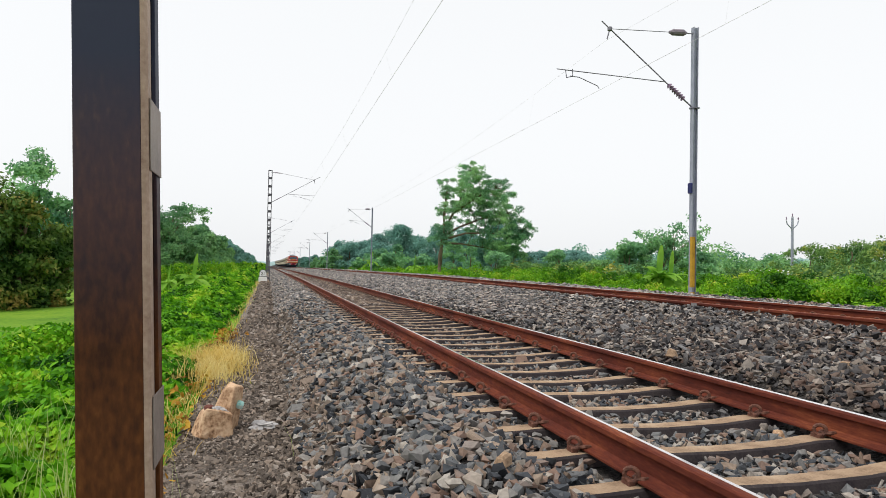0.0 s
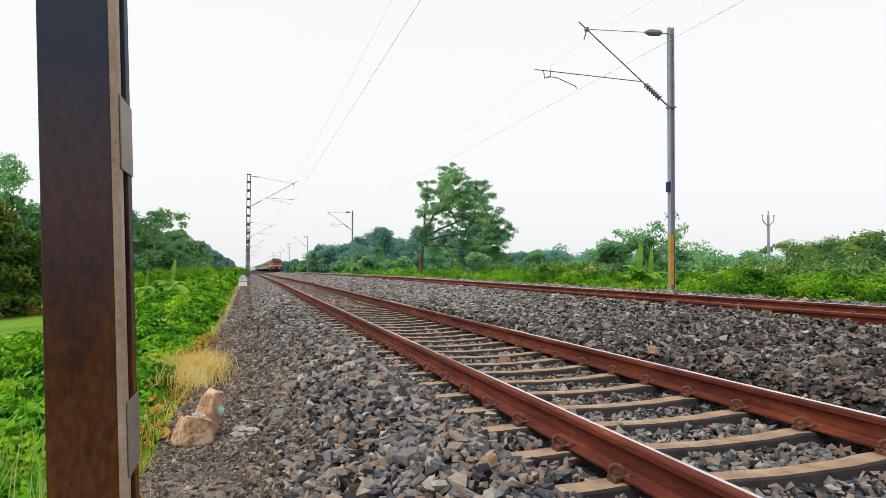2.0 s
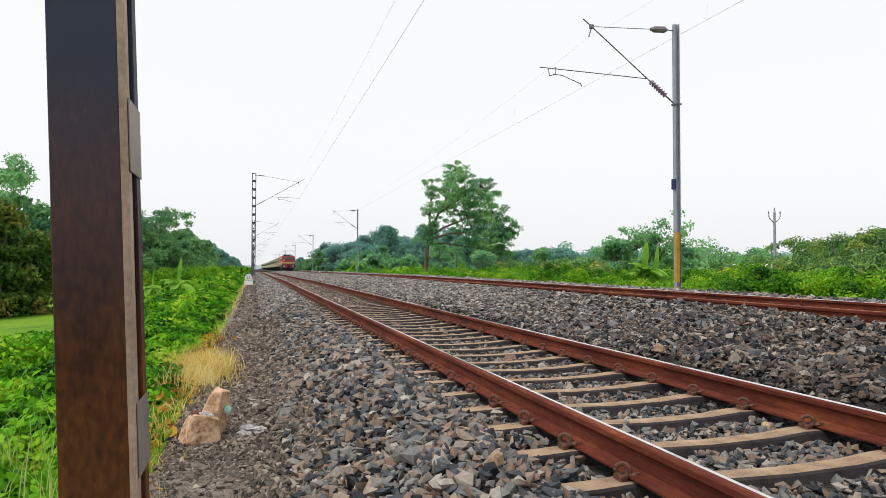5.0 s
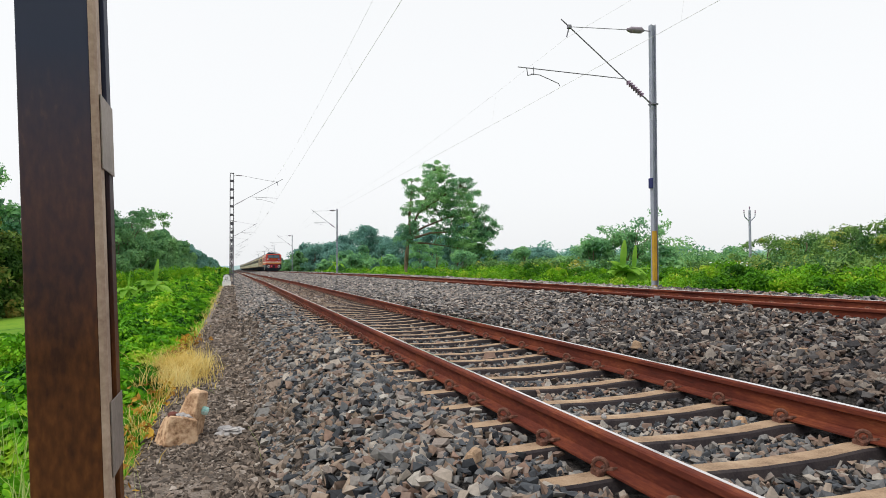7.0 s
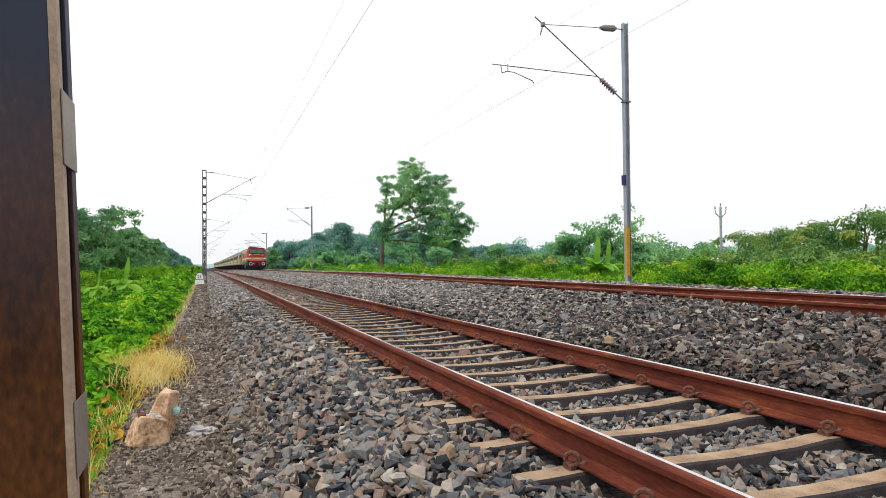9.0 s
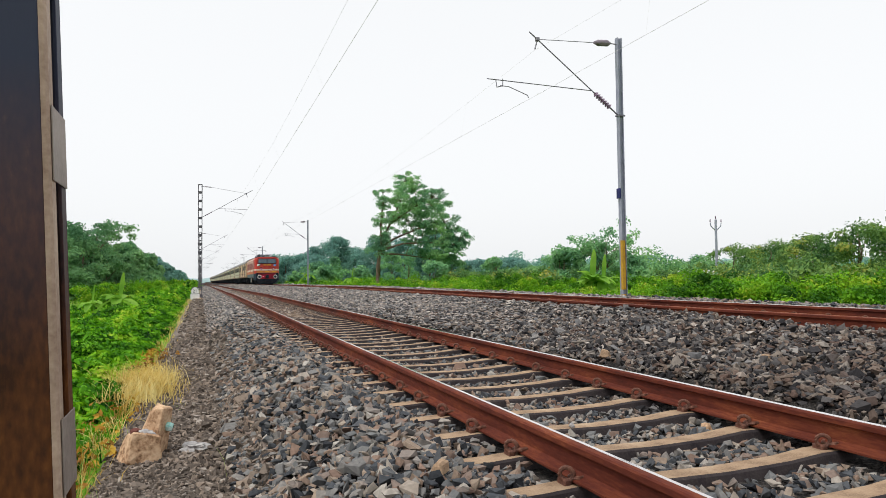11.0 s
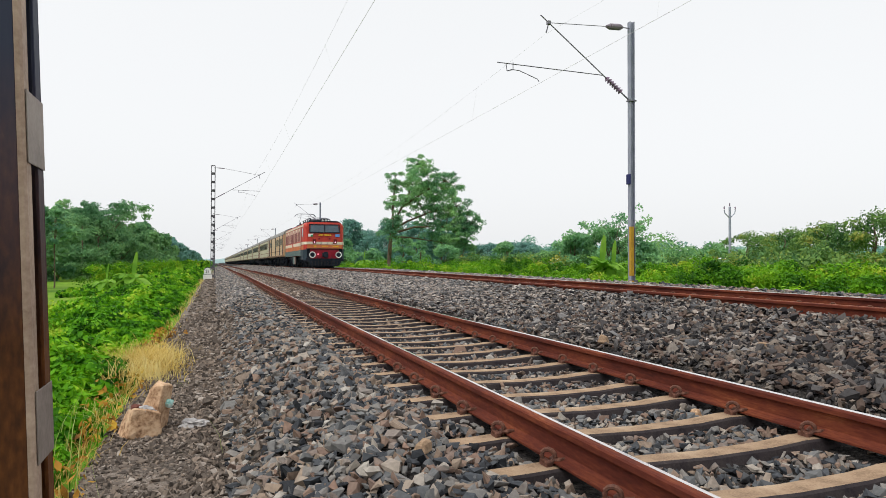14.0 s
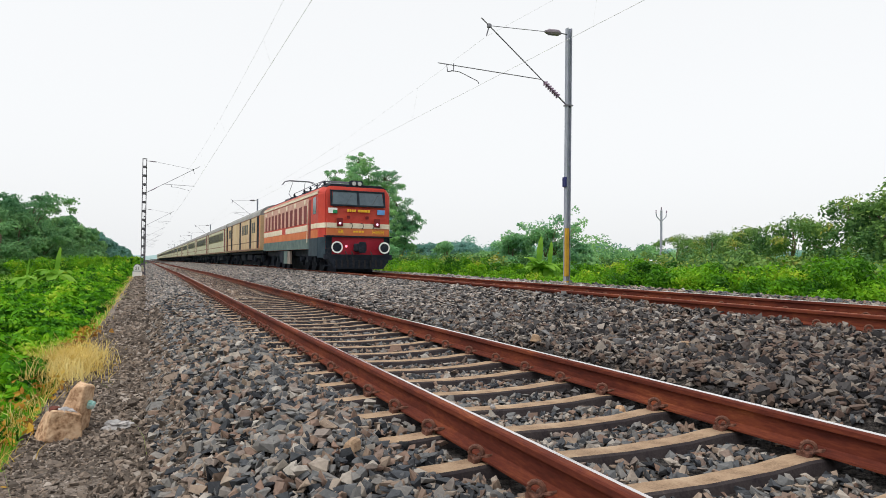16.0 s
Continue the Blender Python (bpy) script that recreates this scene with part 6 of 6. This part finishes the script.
FINE, PLAIN = stone_shapes(36, 9, 1), stone_shapes(24, 8, 2)
for k, (y0, y1, size, cover, shapes) in enumerate(((0.6, 5.5, 0.042, 1.15, FINE), (5.5, 10, 0.044, 1.05, PLAIN), (10, 18, 0.050, 1.0, PLAIN), (18, 34, 0.062, 1.15, PLAIN), (34, 70, 0.09, 1.2, PLAIN), (70, 170, 0.17, 1.2, PLAIN), (-9, 0.6, 0.06, 0.8, PLAIN))):
    p, s = ballast_points(0.42, 7.3, y0, y1, size, cover, 40 + k)
    wing = p[:, 0] < 3.9 + 0.5 * np.sin(p[:, 1] * 0.9)
    scatter_stones("ballast_stones", shapes, p[wing], s[wing], M_STONE if y0 < 17 else M_HAZESTONE, "angular grey and brown crushed ballast stones", 60 + k, 1.0 if y0 < 9 else 0.6)
    # farther stones are flattened and take the haze-pale colour more often
    haze_paled = np.random.default_rng(70 + k).random(len(p)) < np.clip((p[:, 1] - 4) / 14, 0, 1)
    for part_of, m, j in ((~wing & ~haze_paled, M_DARKSTONE, 160), (~wing & haze_paled, M_HAZESTONE, 180)):
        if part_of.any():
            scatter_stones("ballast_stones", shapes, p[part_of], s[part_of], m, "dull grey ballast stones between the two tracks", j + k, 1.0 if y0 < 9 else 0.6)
for k, (y0, y1, size) in enumerate(((-9, 3, 0.07), (3, 14, 0.048), (14, 30, 0.065), (30, 70, 0.11), (70, 150, 0.22))):
    p, s = ballast_points(7.4, 11.9, y0, y1, size, 0.85, 80 + k)
    scatter_stones("ballast_stones", PLAIN, p, s, M_DARKSTONE if y0 < 0 else (M_STONE if y0 < 13 else M_HAZESTONE), "angular grey ballast stones of the far track", 90 + k, 0.8)
# the nearest large stones, each one on its own
big = holder("ballast_heap", pose(0, 0, 0), "heap of large angular crushed stones beside the rail", "stones")
shapes_me = []
for v, f in stone_shapes(24, 8, 9):
    me = bpy.data.meshes.new("stone")
    me.from_pydata(v.tolist(), [], f.tolist())
    me.materials.append(M_STONE_ONE)
    shapes_me.append(me)
for i in range(280):
    x, y = RND.uniform(0.62, 1.56), RND.uniform(1.9, 5.2)
    ob = put("stone", RND.choice(shapes_me), None, big)
    s = RND.uniform(0.040, 0.066)
    ob.location, ob.scale = (x, y, float(bed_z(x, y)) + 0.025), (s, s, s)
    ob.rotation_euler = (RND.gauss(0, 0.5), RND.gauss(0, 0.5), RND.uniform(0, 6.28))
# finer grit on the path and at the foot of the ballast
n = 16000
x, y = RNG.uniform(-0.45, 0.62, n), 2.0 + 12 * RNG.random(n) ** 1.5
s = RNG.lognormal(-4.25, 0.42, n) * (1 + (y - 2) / 12)
z = np.maximum(CESS + 0.012, np.where(x > 0.36, bed_z(x, y), -9))
scatter_stones("path_grit", PLAIN, np.stack([x, y, z], -1), s, M_GRIT, "brown grit and small stones on the path", 120)
n = 2600
x, y = RNG.uniform(-0.3, 0.62, n), 12 + 40 * RNG.random(n) ** 1.4
s = RNG.lognormal(-2.95, 0.3, n)
z = np.maximum(CESS + 0.012, np.where(x > 0.36, bed_z(x, y), -9))
scatter_stones("path_grit", PLAIN, np.stack([x, y, z], -1), s, M_GRIT, "small stones along the path", 121)
n = 15000
x, y = 0.66 - 1.05 * RNG.random(n) ** 1.5, 1.6 + 15 * RNG.random(n) ** 1.4
s = RNG.lognormal(-3.75, 0.32, n) * (1 + (y - 2) / 16) * np.interp(x, [-0.4, 0.1, 0.6], [0.65, 0.9, 1.35])
z = np.maximum(CESS + 0.014, np.where(x > 0.36, bed_z(x, y), -9))
scatter_stones("path_stones", PLAIN, np.stack([x, y, z], -1), s, M_GRIT, "spilled ballast stones trodden into the path", 122)


def odd_stone(x, y, z, s, mat, label):
    ob = part("large_stone", broken_block(s, s * 0.8, s * 0.75, 0.7, int(x * 10 + y)), mat)
    tagged(ob, label, "stone", "odd stones").matrix_basis = pose(x, y, z, 8, -6, 30 * x)


odd_stone(4.31, 6.17, -0.03, 0.12, M_CONC, "tan stone larger than the ballast round it")
odd_stone(5.24, 4.90, 0.02, 0.10, M_CONC, "pale stone among the grey ballast")
odd_stone(1.30, 3.05, -0.08, 0.085, M_CONC, "tan wedge-shaped stone on the ballast heap")
odd_stone(3.60, 3.86, -0.27, 0.09, M_ROCK, "orange-tan stone between two sleepers")
odd_stone(2.69, 4.16, -0.215, 0.05, M_RAG, "small pale lump on a sleeper")


# ---- what moves ----
SPEED, LAST_Y = 12.3, 25.9


def on_line(y):
    """A place on the far track; what runs there follows the fall of the line."""
    return pose(FAR_X, y, FAR_Z + float(dip(y)), -0.229 * min(1.0, max(0.0, (y - 30) / 14)), 0, 0)


def motions():
    times = [0.5 * k for k in range(33)]
    walk(LOCO, [(t, on_line(LAST_Y + SPEED * (16 - t))) for t in times])
    for k, c in enumerate(COACHES):
        walk(c, [(t, on_line(LAST_Y + BODY_LENGTH + 0.55 + 18.75 * k + SPEED * (16 - t))) for t in times])
    for w, r in LOCO_SETS + COACH_SETS:
        x, y, z = w.location
        n = 480
        walk(w, [(16 * i / n, pose(x, y, z, math.degrees(SPEED * 16 * i / n / r) % 360, 0, 0)) for i in range(n + 1)])


motions()
